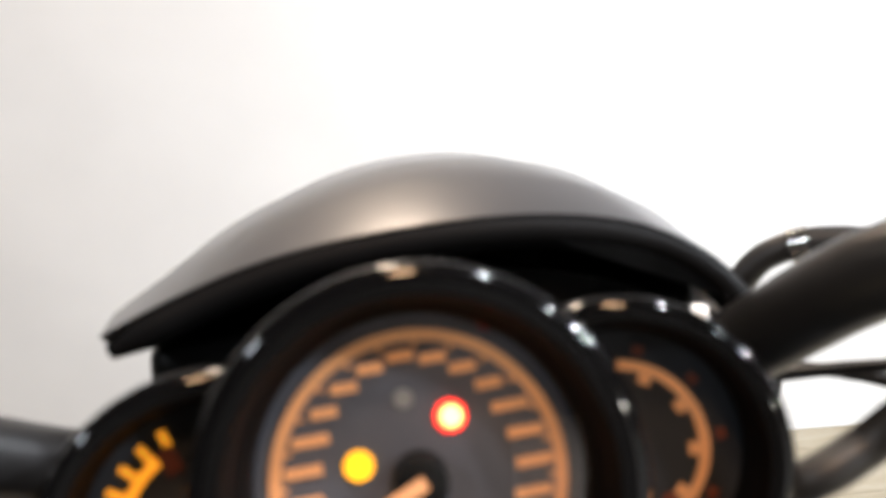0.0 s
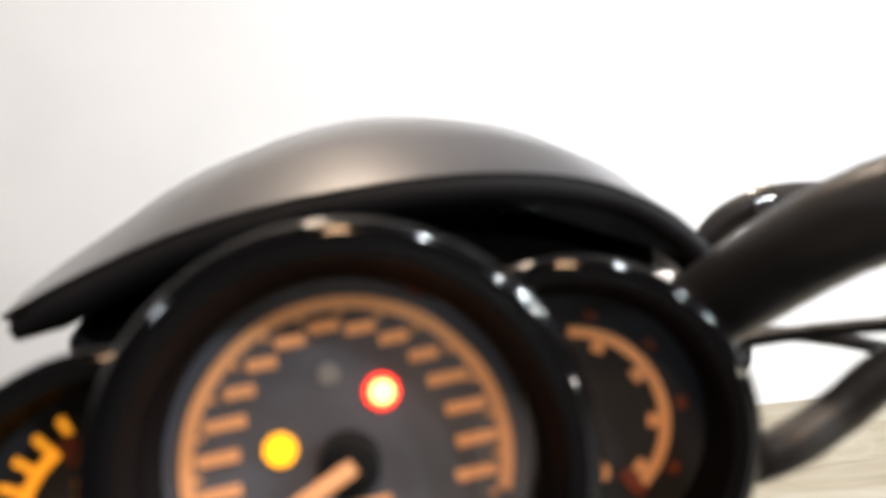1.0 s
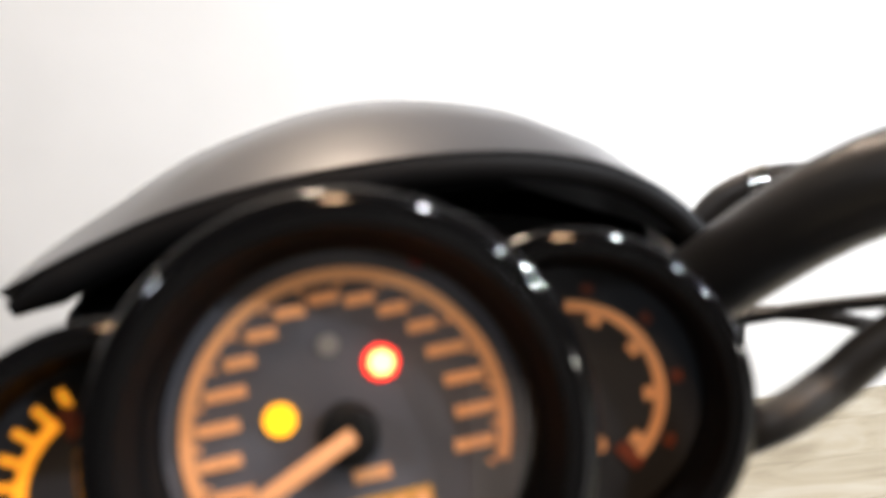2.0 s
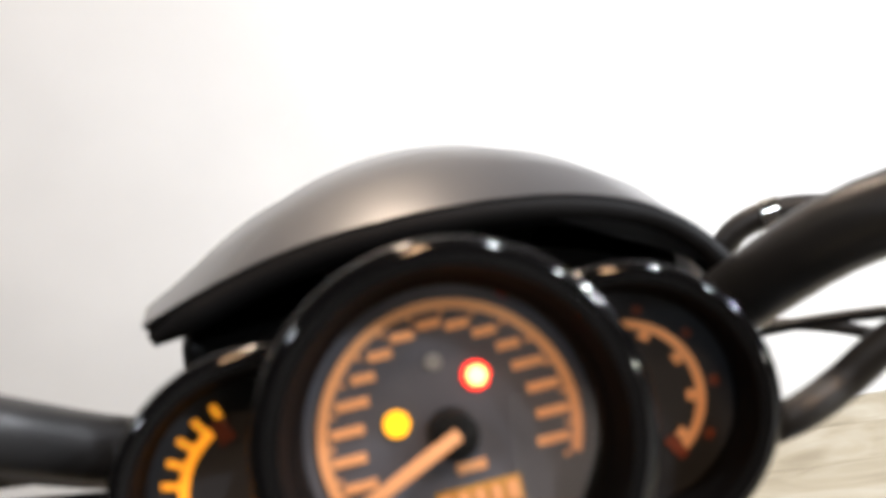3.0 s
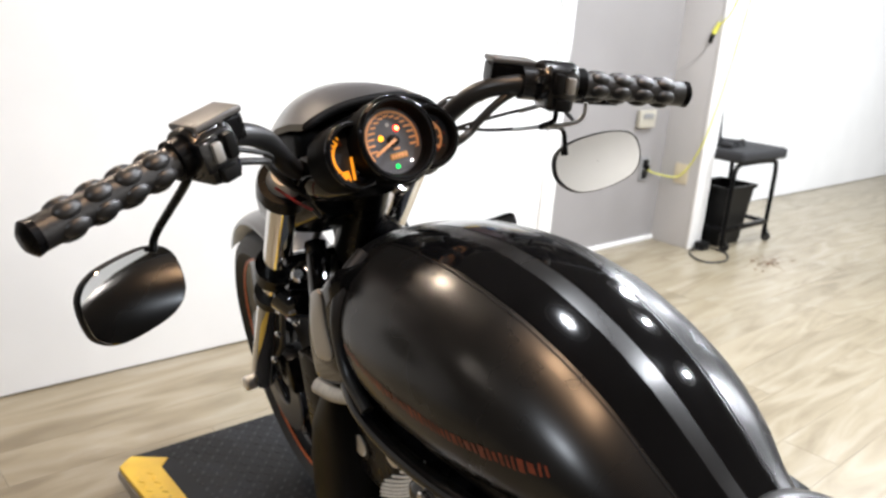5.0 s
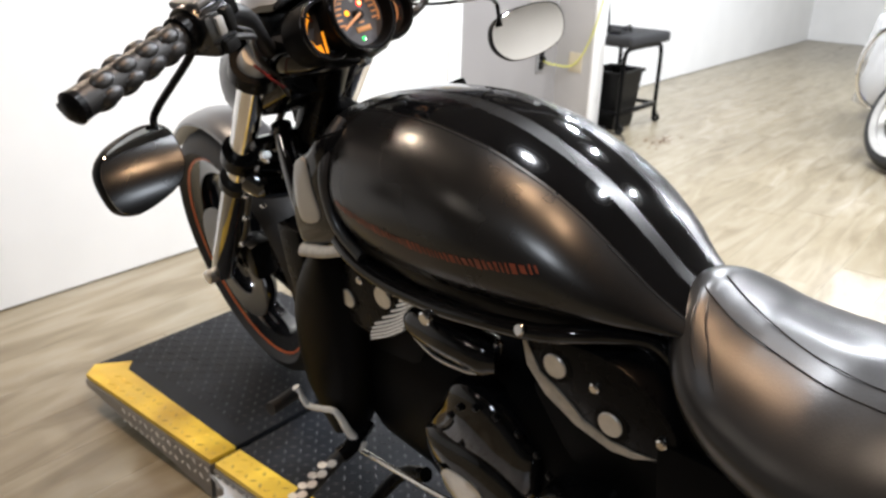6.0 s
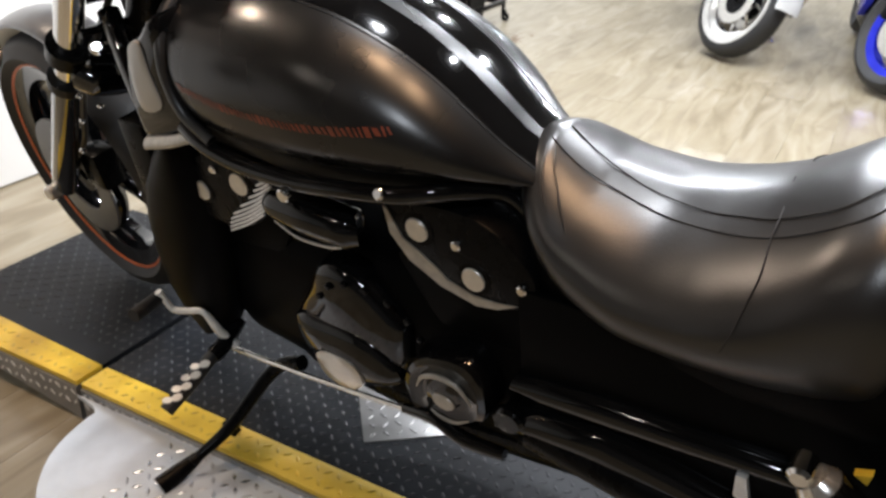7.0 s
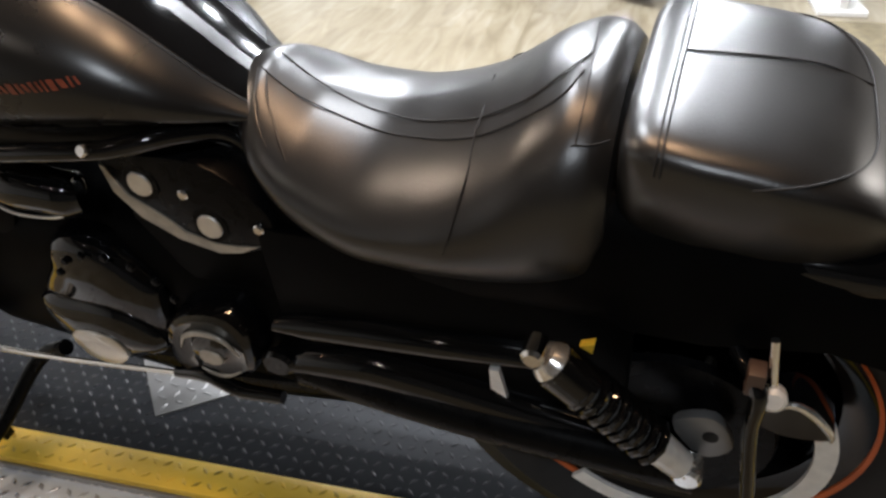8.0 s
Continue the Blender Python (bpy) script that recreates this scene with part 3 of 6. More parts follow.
for sgn in (-1, 1):
    fins = []
    for k in range(9):
        f = k / 8
        rx, rz = 0.852 + 0.042 * f, 0.640 - 0.078 * f
        run = (0.46, 0.50, 0.62, 0.85, 1.05, 1.10, 1.10, 1.08, 1.02)[k]
        fins.append([(rx + 0.088 * run, rz - 0.056 * run), (rx + 0.044 * run, rz - 0.031 * run), (rx, rz)])
    valve_cover(sgn, FRONT, (((0.934, 0.604), 0.0185), ((1.029, 0.566), 0.0165)), ((0.985, 0.617), (1.060, 0.546)), 0.150, fins)
    cov = valve_cover(sgn, REAR, (((0.618, 0.614), 0.0175), ((0.535, 0.563), 0.0175)), ((0.557, 0.610), (0.463, 0.574)), 0.131, ())
    part("trim_edge", prism(EDGE_OUT + EDGE_IN, sgn * 0.118, sgn * 0.1335, "x", 0.0012), DULLALU, cov, "bare machined lower edge")
    part("intake_box", tube([(sgn * 0.150, 0.862, 0.597), (sgn * 0.151, 0.852, 0.597), (sgn * 0.151, 0.79, 0.597), (sgn * 0.147, 0.722, 0.590), (sgn * 0.145, 0.712, 0.589)], [0.018, 0.027, 0.033, 0.030, 0.018], 22, 5), GLOSS, bike, "gloss black side box")
    part("box_trim", tube([(sgn * 0.166, 0.854, 0.574), (sgn * 0.170, 0.808, 0.561), (sgn * 0.170, 0.748, 0.565), (sgn * 0.166, 0.722, 0.572)], 0.0022, 8), ALU, bike)

# lower engine covers
for sgn in (-1, 1):
    def shell(outline, cy, cz, steps):
        return loft([[Vector((sgn * x, cy + (y - cy) * f, cz + (z - cz) * f)) for y, z in rounded(outline, 4)] for x, f in steps])
    alt = part("alternator_cover", shell([(0.852, 0.433), (0.819, 0.485), (0.756, 0.488), (0.697, 0.444), (0.663, 0.397), (0.690, 0.300), (0.799, 0.285), (0.895, 0.348)], 0.78, 0.385, ((0.10, 1.05), (0.128, 1.0), (0.138, 0.95), (0.145, 0.84), (0.150, 0.62), (0.153, 0.36), (0.154, 0.1))), GLOSS, bike, "gloss black alternator cover")
    part("cover_dome", shell([(0.887, 0.370), (0.825, 0.385), (0.733, 0.383), (0.673, 0.326), (0.706, 0.289), (0.795, 0.262), (0.866, 0.300)], 0.785, 0.325, ((0.136, 1.0), (0.150, 0.97), (0.159, 0.86), (0.165, 0.66), (0.169, 0.42), (0.170, 0.15))), GLOSS, alt)
    part("cover_badge", shell([(0.834, 0.315), (0.808, 0.336), (0.757, 0.335), (0.739, 0.301), (0.766, 0.273), (0.814, 0.276)], 0.786, 0.306, ((0.160, 1.0), (0.1715, 1.0), (0.1735, 0.93), (0.174, 0.5))), ALU, alt, "bare metal oval badge")
    clu = part("clutch_cover", shell([(0.656, 0.343), (0.636, 0.395), (0.596, 0.425), (0.536, 0.432), (0.507, 0.386), (0.519, 0.324), (0.589, 0.287), (0.647, 0.288)], 0.58, 0.362, ((0.10, 1.03), (0.156, 1.0), (0.166, 0.94), (0.170, 0.82), (0.167, 0.74), (0.167, 0.42), (0.171, 0.36), (0.172, 0.1))), GLOSS, bike, "gloss black clutch cover")
    for arc in ([(0.628, 0.352), (0.614, 0.379), (0.584, 0.393), (0.552, 0.388), (0.531, 0.361)], [(0.606, 0.315), (0.588, 0.307), (0.562, 0.310), (0.538, 0.326)]):
        part("cover_ring", tube([(sgn * 0.1695, y, z) for y, z in arc], [0.001, 0.0038, 0.0046, 0.0038, 0.001] if len(arc) == 5 else [0.001, 0.003, 0.003, 0.001], 10, 6, 0.8), DULLALU, clu, "bare metal arc")
    part("cover_cap", disc((sgn * 0.1705, 0.578, 0.348), (sgn, 0, 0.06), 0.019, 0.004, 28, 0.72, 0.0015), DULLALU, clu, "bare metal cap")
    for k in range(7):
        a = 0.35 + k * 0.42
        part("bolt", disc((sgn * 0.148, 0.70 + 0.10 * math.cos(a) + 0.02, 0.41 + 0.075 * math.sin(a)), (sgn, 0, 0), 0.006, 0.007, 10, bevel=0.002), BLACKMET, alt)


def beam(stations, x0, depth, n=14):
    """A long cover with a rounded outer face: stations of y, top and bottom."""
    rings = []
    for y, zt, zb in stations:
        mid, half = (zt + zb) / 2, (zt - zb) / 2
        arc = [Vector((-(x0 + depth * math.cos(a) ** 0.7), y, mid + half * math.sin(a))) for a in [-1.5 + 3.0 * i / n for i in range(n + 1)]]
        rings.append(arc + [Vector((-x0 + 0.005, y, zt)), Vector((-x0 + 0.005, y, zb))])
    return loft(rings)


part("belt_guard", beam([(0.475, 0.428, 0.405), (0.43, 0.442, 0.394), (0.35, 0.453, 0.401), (0.25, 0.461, 0.414), (0.134, 0.473, 0.433), (0.115, 0.462, 0.445)], 0.112, 0.044), GLOSS, bike, "gloss black belt guard")
part("belt_guard_low", beam([(0.50, 0.345, 0.320), (0.44, 0.378, 0.322), (0.344, 0.396, 0.320), (0.254, 0.388, 0.318), (0.153, 0.375, 0.314), (0.05, 0.364, 0.317), (-0.023, 0.357, 0.326), (-0.045, 0.345, 0.335)], 0.112, 0.050), GLOSS, bike, "gloss black lower belt guard")
part("guard_skirt", beam([(0.47, 0.318, 0.296), (0.30, 0.316, 0.288), (0.10, 0.312, 0.286), (-0.02, 0.324, 0.300)], 0.110, 0.040), BLACKMET, bike)
part("joint_cap", disc((-0.150, 0.478, 0.352), (-1, 0, 0.1), 0.026, 0.016, 24, 0.8, 0.006), GLOSS, bike, "gloss black pivot cap")
part("guard_tag", prism([(0.177, 0.438), (0.165, 0.439), (0.156, 0.390), (0.176, 0.403)], -0.1600, -0.152, "x", 0.0005), SILV, bike, "pale metal tag")
for sgn in (-1, 1):
    part("swingarm", tube([(sgn * 0.13, 0.45, 0.33), (sgn * 0.145, 0.25, 0.325), (sgn * 0.15, 0.06, 0.325), (sgn * 0.15, -0.07, 0.33)], [0.035, 0.032, 0.030, 0.034], 12, 6, 1.0), BLACKMET, bike, "black swingarm")
part("belly_pan", loft([superring(y, w, zt, zb, (zt + zb) / 2, 20, 0.6, 0.6) for y, w, zt, zb in ((1.08, 0.06, 0.24, 0.19), (0.95, 0.09, 0.22, 0.16), (0.60, 0.10, 0.22, 0.155), (0.35, 0.09, 0.26, 0.19))]), BLACKMET, bike)
part("exhaust", tube([(0.10, 0.95, 0.40), (0.16, 0.85, 0.25), (0.18, 0.55, 0.23), (0.19, 0.10, 0.24), (0.19, -0.30, 0.27)], [0.024, 0.028, 0.034, 0.052, 0.055], 16), BLACKMET, bike, "black muffler")
part("exhaust", tube([(0.14, 0.55, 0.45), (0.19, 0.40, 0.40), (0.21, 0.20, 0.365), (0.215, -0.05, 0.375), (0.215, -0.32, 0.40)], [0.024, 0.030, 0.050, 0.060, 0.060], 16), BLACKMET, bike, "black muffler")

# body under the seat, rear fender
part("side_body", loft([superring(y, w, zt, zb, (zt + zb) / 2, 28, 0.7, 0.7) for y, w, zt, zb in ((0.46, 0.115, 0.66, 0.53), (0.38, 0.13, 0.66, 0.49), (0.20, 0.14, 0.66, 0.48), (0.05, 0.145, 0.70, 0.49), (-0.10, 0.14, 0.70, 0.52), (-0.17, 0.12, 0.69, 0.58))]), DARKPL, bike, "black side body under the seat")
part("rear_fender", loft([[Vector((w * math.sin(a), y0 + (0.0 if abs(a) < 1.2 else 0.0), zc + h * max(0, math.cos(a)) ** 0.7 - (0.0 if abs(a) < 1.5 else 0))) for a in [-1.57 + 3.14 * i / 20 for i in range(21)]]
                           + [Vector((0.95 * w * math.sin(a), y0, zc + (h - 0.006) * max(0, math.cos(a)) ** 0.7)) for a in [1.57 - 3.14 * i / 20 for i in range(21)]]
                           for y0, w, zc, h in ((0.10, 0.118, 0.56, 0.16), (0.03, 0.148, 0.535, 0.20), (-0.05, 0.152, 0.54, 0.20), (-0.16, 0.150, 0.56, 0.140), (-0.25, 0.146, 0.54, 0.125), (-0.34, 0.138, 0.50, 0.13), (-0.42, 0.125, 0.46, 0.12), (-0.47, 0.10, 0.43, 0.10))]), DARKPL, bike, "satin black rear fender")

# seat
SY = [0.500, 0.494, 0.478, 0.45, 0.40, 0.33, 0.27, 0.22, 0.17, 0.135, 0.10, 0.075, 0.060]
SW = [0.048, 0.070, 0.097, 0.127, 0.148, 0.164, 0.170, 0.174, 0.171, 0.166, 0.160, 0.151, 0.135]
ST = [0.727, 0.731, 0.733, 0.722, 0.703, 0.695, 0.706, 0.723, 0.753, 0.774, 0.785, 0.781, 0.768]
SB = [0.673, 0.640, 0.605, 0.572, 0.547, 0.535, 0.535, 0.536, 0.532, 0.532, 0.536, 0.540, 0.560]
SX = -0.003


def seat_at(y):
    w, zt, zb = curve(SY, SW, y), curve(SY, ST, y), curve(SY, SB, y)
    return w, zt, zb, zb + 0.52 * (zt - zb)


def seat_p(y):
    return curve([0.06, 0.13, 0.2, 0.3, 0.4, 0.54], [0.85, 0.95, 1.2, 1.32, 1.28, 1.05], y)


def seat_ring(y, n=64, grow=0.0):
    w, zt, zb, zw = seat_at(y)
    return superring(y, w + grow, zt + grow, zb, zw, n, seat_p(y), 0.80, SX)


def seat_lean(p):
    """The seat's nose leans back towards its skirt."""
    return Vector((p.x, p.y - 0.274 * max(0.0, 0.66 - p.z) * max(0.0, (p.y - 0.25) / 0.28), p.z))


sy = [0.500 - 0.440 * (i / 70) ** 1.15 for i in range(71)]
seat = part("rider_seat", loft([[seat_lean(p) for p in seat_ring(y)] for y in sy]), LEATHER, bike, "creased black leather rider seat")


def seat_line(pairs, up=0.0012):
    """A line on the seat: pairs of y and the angle from the ridge."""
    out = []
    for y, a in pairs:
        w, zt, zb, zw = seat_at(y)
        s, c = math.sin(a), math.cos(a)
        e = seat_p(y) if c > 0 else 0.80
        p = Vector((SX + (w + up) * math.copysign(abs(s) ** e, s), y, zw + ((zt + up - zw) * abs(c) ** e if c > 0 else -(zw - zb) * abs(c) ** e)))
        out.append(seat_lean(p))
    return out


UPPER = [(0.468, 0.12), (0.432, -0.05), (0.388, -0.17), (0.342, -0.26), (0.28, -0.37), (0.238, -0.4), (0.202, -0.44), (0.152, -0.44), (0.126, -0.33), (0.11, -0.23), (0.098, -0.12)]
LOWER = [(0.478, -0.28), (0.47, -0.33), (0.432, -0.37), (0.376, -0.40), (0.316, -0.47), (0.256, -0.54), (0.202, -0.59), (0.152, -0.59), (0.116, -0.49), (0.1, -0.28)]
CROSS = [(0.208, 0.10), (0.202, -0.44), (0.202, -0.59), (0.198, -0.87), (0.202, -1.12), (0.206, -1.36), (0.212, -1.60)]
for line in (UPPER, LOWER, CROSS, [(0.104, 0.24), (0.096, -0.16), (0.092, -0.54), (0.092, -0.86)], [(0.096, -0.87), (0.078, -0.86), (0.064, -0.81)]):
    part("seam", tube(seat_line(line), 0.0009, 6, 5), THREAD, seat, "stitched seam")
part("seam", tube(seat_line([(y, -a) for y, a in CROSS[1:]]), 0.0009, 6, 5), THREAD, seat, "stitched seam")
for fold in ([(0.482, -0.34), (0.470, -0.68), (0.456, -0.87), (0.440, -0.99)], [(0.472, -0.26), (0.460, -0.52), (0.446, -0.70)], [(0.450, -0.62), (0.430, -0.84), (0.414, -0.98)]):
    part("pleat", tube(seat_line(fold, 0.0002), [0.0006, 0.0022, 0.0022, 0.0006][:len(fold)] if len(fold) == 4 else [0.0006, 0.0020, 0.0006], 8, 6), LEATHER, seat, "leather fold at the nose")

PY = [0.052, 0.044, 0.025, -0.028, -0.079, -0.131, -0.160, -0.182, -0.198, -0.207]
PW = [0.132, 0.146, 0.156, 0.162, 0.162, 0.156, 0.148, 0.134, 0.112, 0.080]
PT = [0.772, 0.781, 0.784, 0.779, 0.772, 0.759, 0.744, 0.727, 0.708, 0.690]
PB = [0.59, 0.575, 0.565, 0.56, 0.56, 0.57, 0.59, 0.61, 0.63, 0.65]


def pill_ring(y, up=0.0, n=56):
    w, zt, zb = curve(PY, PW, y), curve(PY, PT, y), curve(PY, PB, y)
    return superring(y, w + up, zt + up, zb, zb + 0.84 * (zt - zb), n, 0.58, 1.2, SX)


pill = part("passenger_seat", loft([pill_ring(0.052 - 0.259 * i / 36) for i in range(37)]), LEATHER, bike, "black leather passenger pad")
for i0, i1, yy in ((-14, 14, 0.018), (-14, 14, 0.013)):
    ring = pill_ring(yy, 0.0012)
    part("seam", tube([ring[i % 56] for i in range(i0, i1 + 1)], 0.0011, 6, 2), THREAD, pill, "stitched seam")
part("seam", tube([pill_ring(y, 0.0012)[0].lerp(pill_ring(y, 0.0012)[1], (0.012 - y) / 0.19) for y in (0.012, -0.03, -0.08, -0.12, -0.162)], 0.0009, 6, 4), THREAD, pill)
part("seam", tube([pill_ring(-0.163 + 0.0006 * i * i, 0.0012)[i % 56] for i in range(-13, 14)], 0.0010, 6, 3), THREAD, pill)
part("tail_cowl", loft([superring(y, w, zt, zb, (zt + zb) / 2, 30, 0.75, 0.75, 0.012) for y, w, zt, zb in ((-0.12, 0.148, 0.672, 0.60), (-0.18, 0.150, 0.672, 0.60), (-0.235, 0.142, 0.668, 0.60), (-0.28, 0.118, 0.658, 0.61), (-0.31, 0.080, 0.646, 0.62), (-0.322, 0.03, 0.638, 0.63))]), GLOSS, bike, "gloss black tail cowl")


# wheels
def wheel(name, centre, turn, radius, width, rim_r, hub_w, spokes, stripe, label):
    m = Matrix.Translation(centre) @ turn
    w = width / 2
    wide = rim_r + 0.045 if width > 0.2 else radius - 0.045
    hold = part(name, lathe([(0.018, -hub_w), (0.045, -hub_w), (0.045, hub_w), (0.018, hub_w)], 24, "x", close=True), BLACKMET, bike, label, xf=m)
    part("tyre", lathe([(rim_r, -w * 0.62), (rim_r + 0.02, -w * 0.86), (wide, -w), (0.45 * wide + 0.55 * radius, -w * 0.86), (0.1 * wide + 0.9 * radius, -w * 0.5), (radius, 0), (0.1 * wide + 0.9 * radius, w * 0.5), (0.45 * wide + 0.55 * radius, w * 0.86), (wide, w), (rim_r + 0.02, w * 0.86), (rim_r, w * 0.62)], 64, "x", close=True), RUBBER, hold, "black tyre", xf=m)
    part("rim", lathe([(rim_r - 0.03, -w * 0.55), (rim_r - 0.005, -w * 0.62), (rim_r + 0.008, -w * 0.72), (rim_r + 0.001, -w * 0.55), (rim_r - 0.018, 0), (rim_r + 0.001, w * 0.55), (rim_r + 0.008, w * 0.72), (rim_r - 0.005, w * 0.62), (rim_r - 0.03, w * 0.55), (rim_r - 0.04, 0)], 64, "x", close=True), GLOSS, hold, "gloss black rim", xf=m)
    for sg in (-1, 1):
        part("rim_stripe", lathe([(rim_r + 0.006, sg * w * 0.735), (rim_r + 0.011, sg * w * 0.765), (rim_r + 0.012, sg * w * 0.74), (rim_r + 0.006, sg * w * 0.70)], 64, "x", close=True), stripe, hold, "orange rim stripe", xf=m)
    for k in range(spokes):
        a = 2 * math.pi * k / spokes
        bm = tube([(0, 0.03, 0), (hub_w * 0.5, 0.6 * rim_r, 0.012), (0, rim_r - 0.02, 0.0)], [0.020, 0.014, 0.016], 8, 4)
        part("spoke", bm, GLOSS, hold, xf=m @ Matrix.Rotation(a, 4, "X"))
    return hold


rear = wheel("rear_wheel", (0, -0.034, 0.348), Matrix.Identity(4), 0.341, 0.23, 0.218, 0.07, 5, ORANGE, "black rear wheel with an orange stripe")
ring_rows = []
for k in range(31):
    a = radians(-32 + 160 * k / 30)
    ring_rows.append([Vector((x, -0.034 - rr * math.cos(a), 0.362 - rr * math.sin(a))) for x, rr in ((-0.137, 0.156), (-0.137, 0.180), (-0.131, 0.180), (-0.131, 0.156))])
part("pulley_rim", loft(ring_rows), LEVERM, rear, "bare metal belt pulley rim")
part("pulley", lathe([(0.03, -0.124), (0.122, -0.122), (0.126, -0.112), (0.03, -0.112)], 48, "x", at=(0, -0.03, 0.348), close=True), BLACKMET, rear)
STEER = Matrix.Rotation(radians(-5), 4, "Z") @ Matrix.Rotation(radians(-2), 4, "Y")
front = wheel("front_wheel", AXB, STEER, 0.326, 0.125, 0.252, 0.055, 5, ORANGE, "black front wheel with an orange stripe")
for sgn in (-1, 1):
    part("brake_disc", lathe([(0.085, sgn * 0.066), (0.145, sgn * 0.066), (0.145, sgn * 0.071), (0.085, sgn * 0.071)], 48, "x", close=True), DISCM, front, "dull steel disc", xf=Matrix.Translation(AXB) @ STEER)
    part("caliper", rbox(sgn * 0.055 - 0.028, sgn * 0.055 + 0.028, -0.165, -0.09, 0.02, 0.11, 0.012), BLACKMET, front, "black brake caliper", xf=Matrix.Translation(AXB) @ STEER)

# fork
for sgn in (-1, 1):
    top, low = AXT + Vector((sgn * 0.116, 0, 0)), AXB + Vector((sgn * 0.106, -0.005, 0))
    d = top - low
    leg = part("fork_leg", tube([low + d * 0.0, low + d * 0.12, low + d * 0.50, low + d * 0.56], [0.027, 0.029, 0.027, 0.026], 20, 3), SHINY, bike, "gloss black fork slider")
    part("fork_tube", tube([low + d * 0.55, low + d * 1.02], 0.0235, 20, 2), CHROME, leg, "polished fork tube")
    part("fork_boot", tube([low + d * 0.545, low + d * 0.575], 0.034, 20, 2), BLACKPL, leg)
    part("fork_cap", tube([low + d * 1.02, low + d * 1.045], [0.028, 0.022], 20, 2), SHROUDM, leg, "satin silver fork cap")
    part("axle_cap", disc(low + Vector((sgn * 0.018, 0, 0)), (sgn, 0, 0), 0.017, 0.028, 16, bevel=0.004), ALU, leg)
    part("clamp_collar", tube([low + d * 0.655, low + d * 0.70], 0.036, 20, 2), BLACKMET, leg)
    part("top_clamp_collar", tube([low + d * 0.985, low + d * 1.02], 0.040, 20, 2), BLACKMET, leg)
mid_lo, mid_hi = AXB + (AXT - AXB) * 0.675, AXT
part("lower_clamp", tube([mid_lo + Vector((-0.10, 0, 0)), mid_lo + Vector((0, -0.02, -0.005)), mid_lo + Vector((0.10, 0, 0))], 0.024, 12, 6), SHINY, bike, "gloss black lower clamp")
part("upper_clamp", tube([mid_hi + Vector((-0.11, 0, 0)), mid_hi + Vector((0, -0.03, 0.004)), mid_hi + Vector((0.11, 0, 0))], 0.024, 12, 6), BLACKMET, bike, "black upper clamp")
part("steering_head", tube([mid_lo + Vector((0, -0.05, -0.02)), mid_hi + Vector((0, -0.05, 0.01))], 0.034, 16, 2), BLACKMET, bike)
part("frame_neck", tube([mid_lo + Vector((0.02, -0.06, 0.06)), (0.02, 1.12, 0.76), (0.02, 0.95, 0.74)], 0.045, 14), BLACKMET, bike)
for sgn in (-1, 1):
    part("down_tube", tube([(sgn * 0.06 - 0.02, 1.24, 0.80), (sgn * 0.12, 1.16, 0.70), (sgn * 0.135, 1.12, 0.60)], 0.018, 12), SHINY, bike)
    part("horn", disc((sgn * 0.05 - 0.02, 1.30, 0.70), (sgn * 0.3, -0.8, 0.5), 0.032, 0.02, 24, bevel=0.006), CHROME, bike, "chrome horn cover")
part("lower_bracket", tube([(-0.118, 1.31, 0.688), (-0.112, 1.308, 0.686), (-0.05, 1.300, 0.672), (0.05, 1.300, 0.672), (0.112, 1.308, 0.686)], [0.020, 0.030, 0.034, 0.034, 0.030], 24, 6), SHINY, bike, "gloss black bracket behind the fork")
for y0, z0, y1, z1, br in ((1.27, 0.773, 1.27, 0.762, 0.007), (1.275, 0.732, 1.262, 0.695, 0.010)):
    part("neck_brace", tube([(-0.124, y0, z0), (-0.08, (y0 + y1) / 2, (z0 + z1) / 2 + 0.002), (-0.02, y1, z1)], br, 10, 4), GLOSS, bike, "black brace beside the steering head")
part("horn", disc((-0.103, 1.268, 0.743), (-0.5, -0.7, 0.5), 0.013, 0.012, 20, bevel=0.005), CHROME, bike, "chrome horn cap")
# small chrome discs added as glints around the fork
for bolt in ((-0.110, 1.440, 0.512), (-0.086, 1.36, 0.612), (-0.110, 1.372, 0.640), (-0.110, 1.395, 0.585)):
    part("fork_glint", disc(bolt, (-0.6, -0.6, 0.5), 0.0055, 0.008, 12, bevel=0.003), CHROME, bike, "small chrome disc standing in for a glint")

fend = []
for i in range(15):
    a = radians(38 + 82 * i / 14)
    cy, cz = math.cos(a), math.sin(a)
    fend.append([Vector((0.010 + 0.058 * math.sin(b), (0.338 + 0.022 * math.cos(b) + off) * cy, (0.338 + 0.022 * math.cos(b) + off) * cz)) for off, bs in ((0.006, range(13)), (0.0, range(12, -1, -1))) for b in [(-1.35 + 2.7 * k / 12) for k in bs]])
part("front_fender", loft(fend), FAIRM, bike, "satin black front fender", xf=Matrix.Translation(AXB) @ STEER)

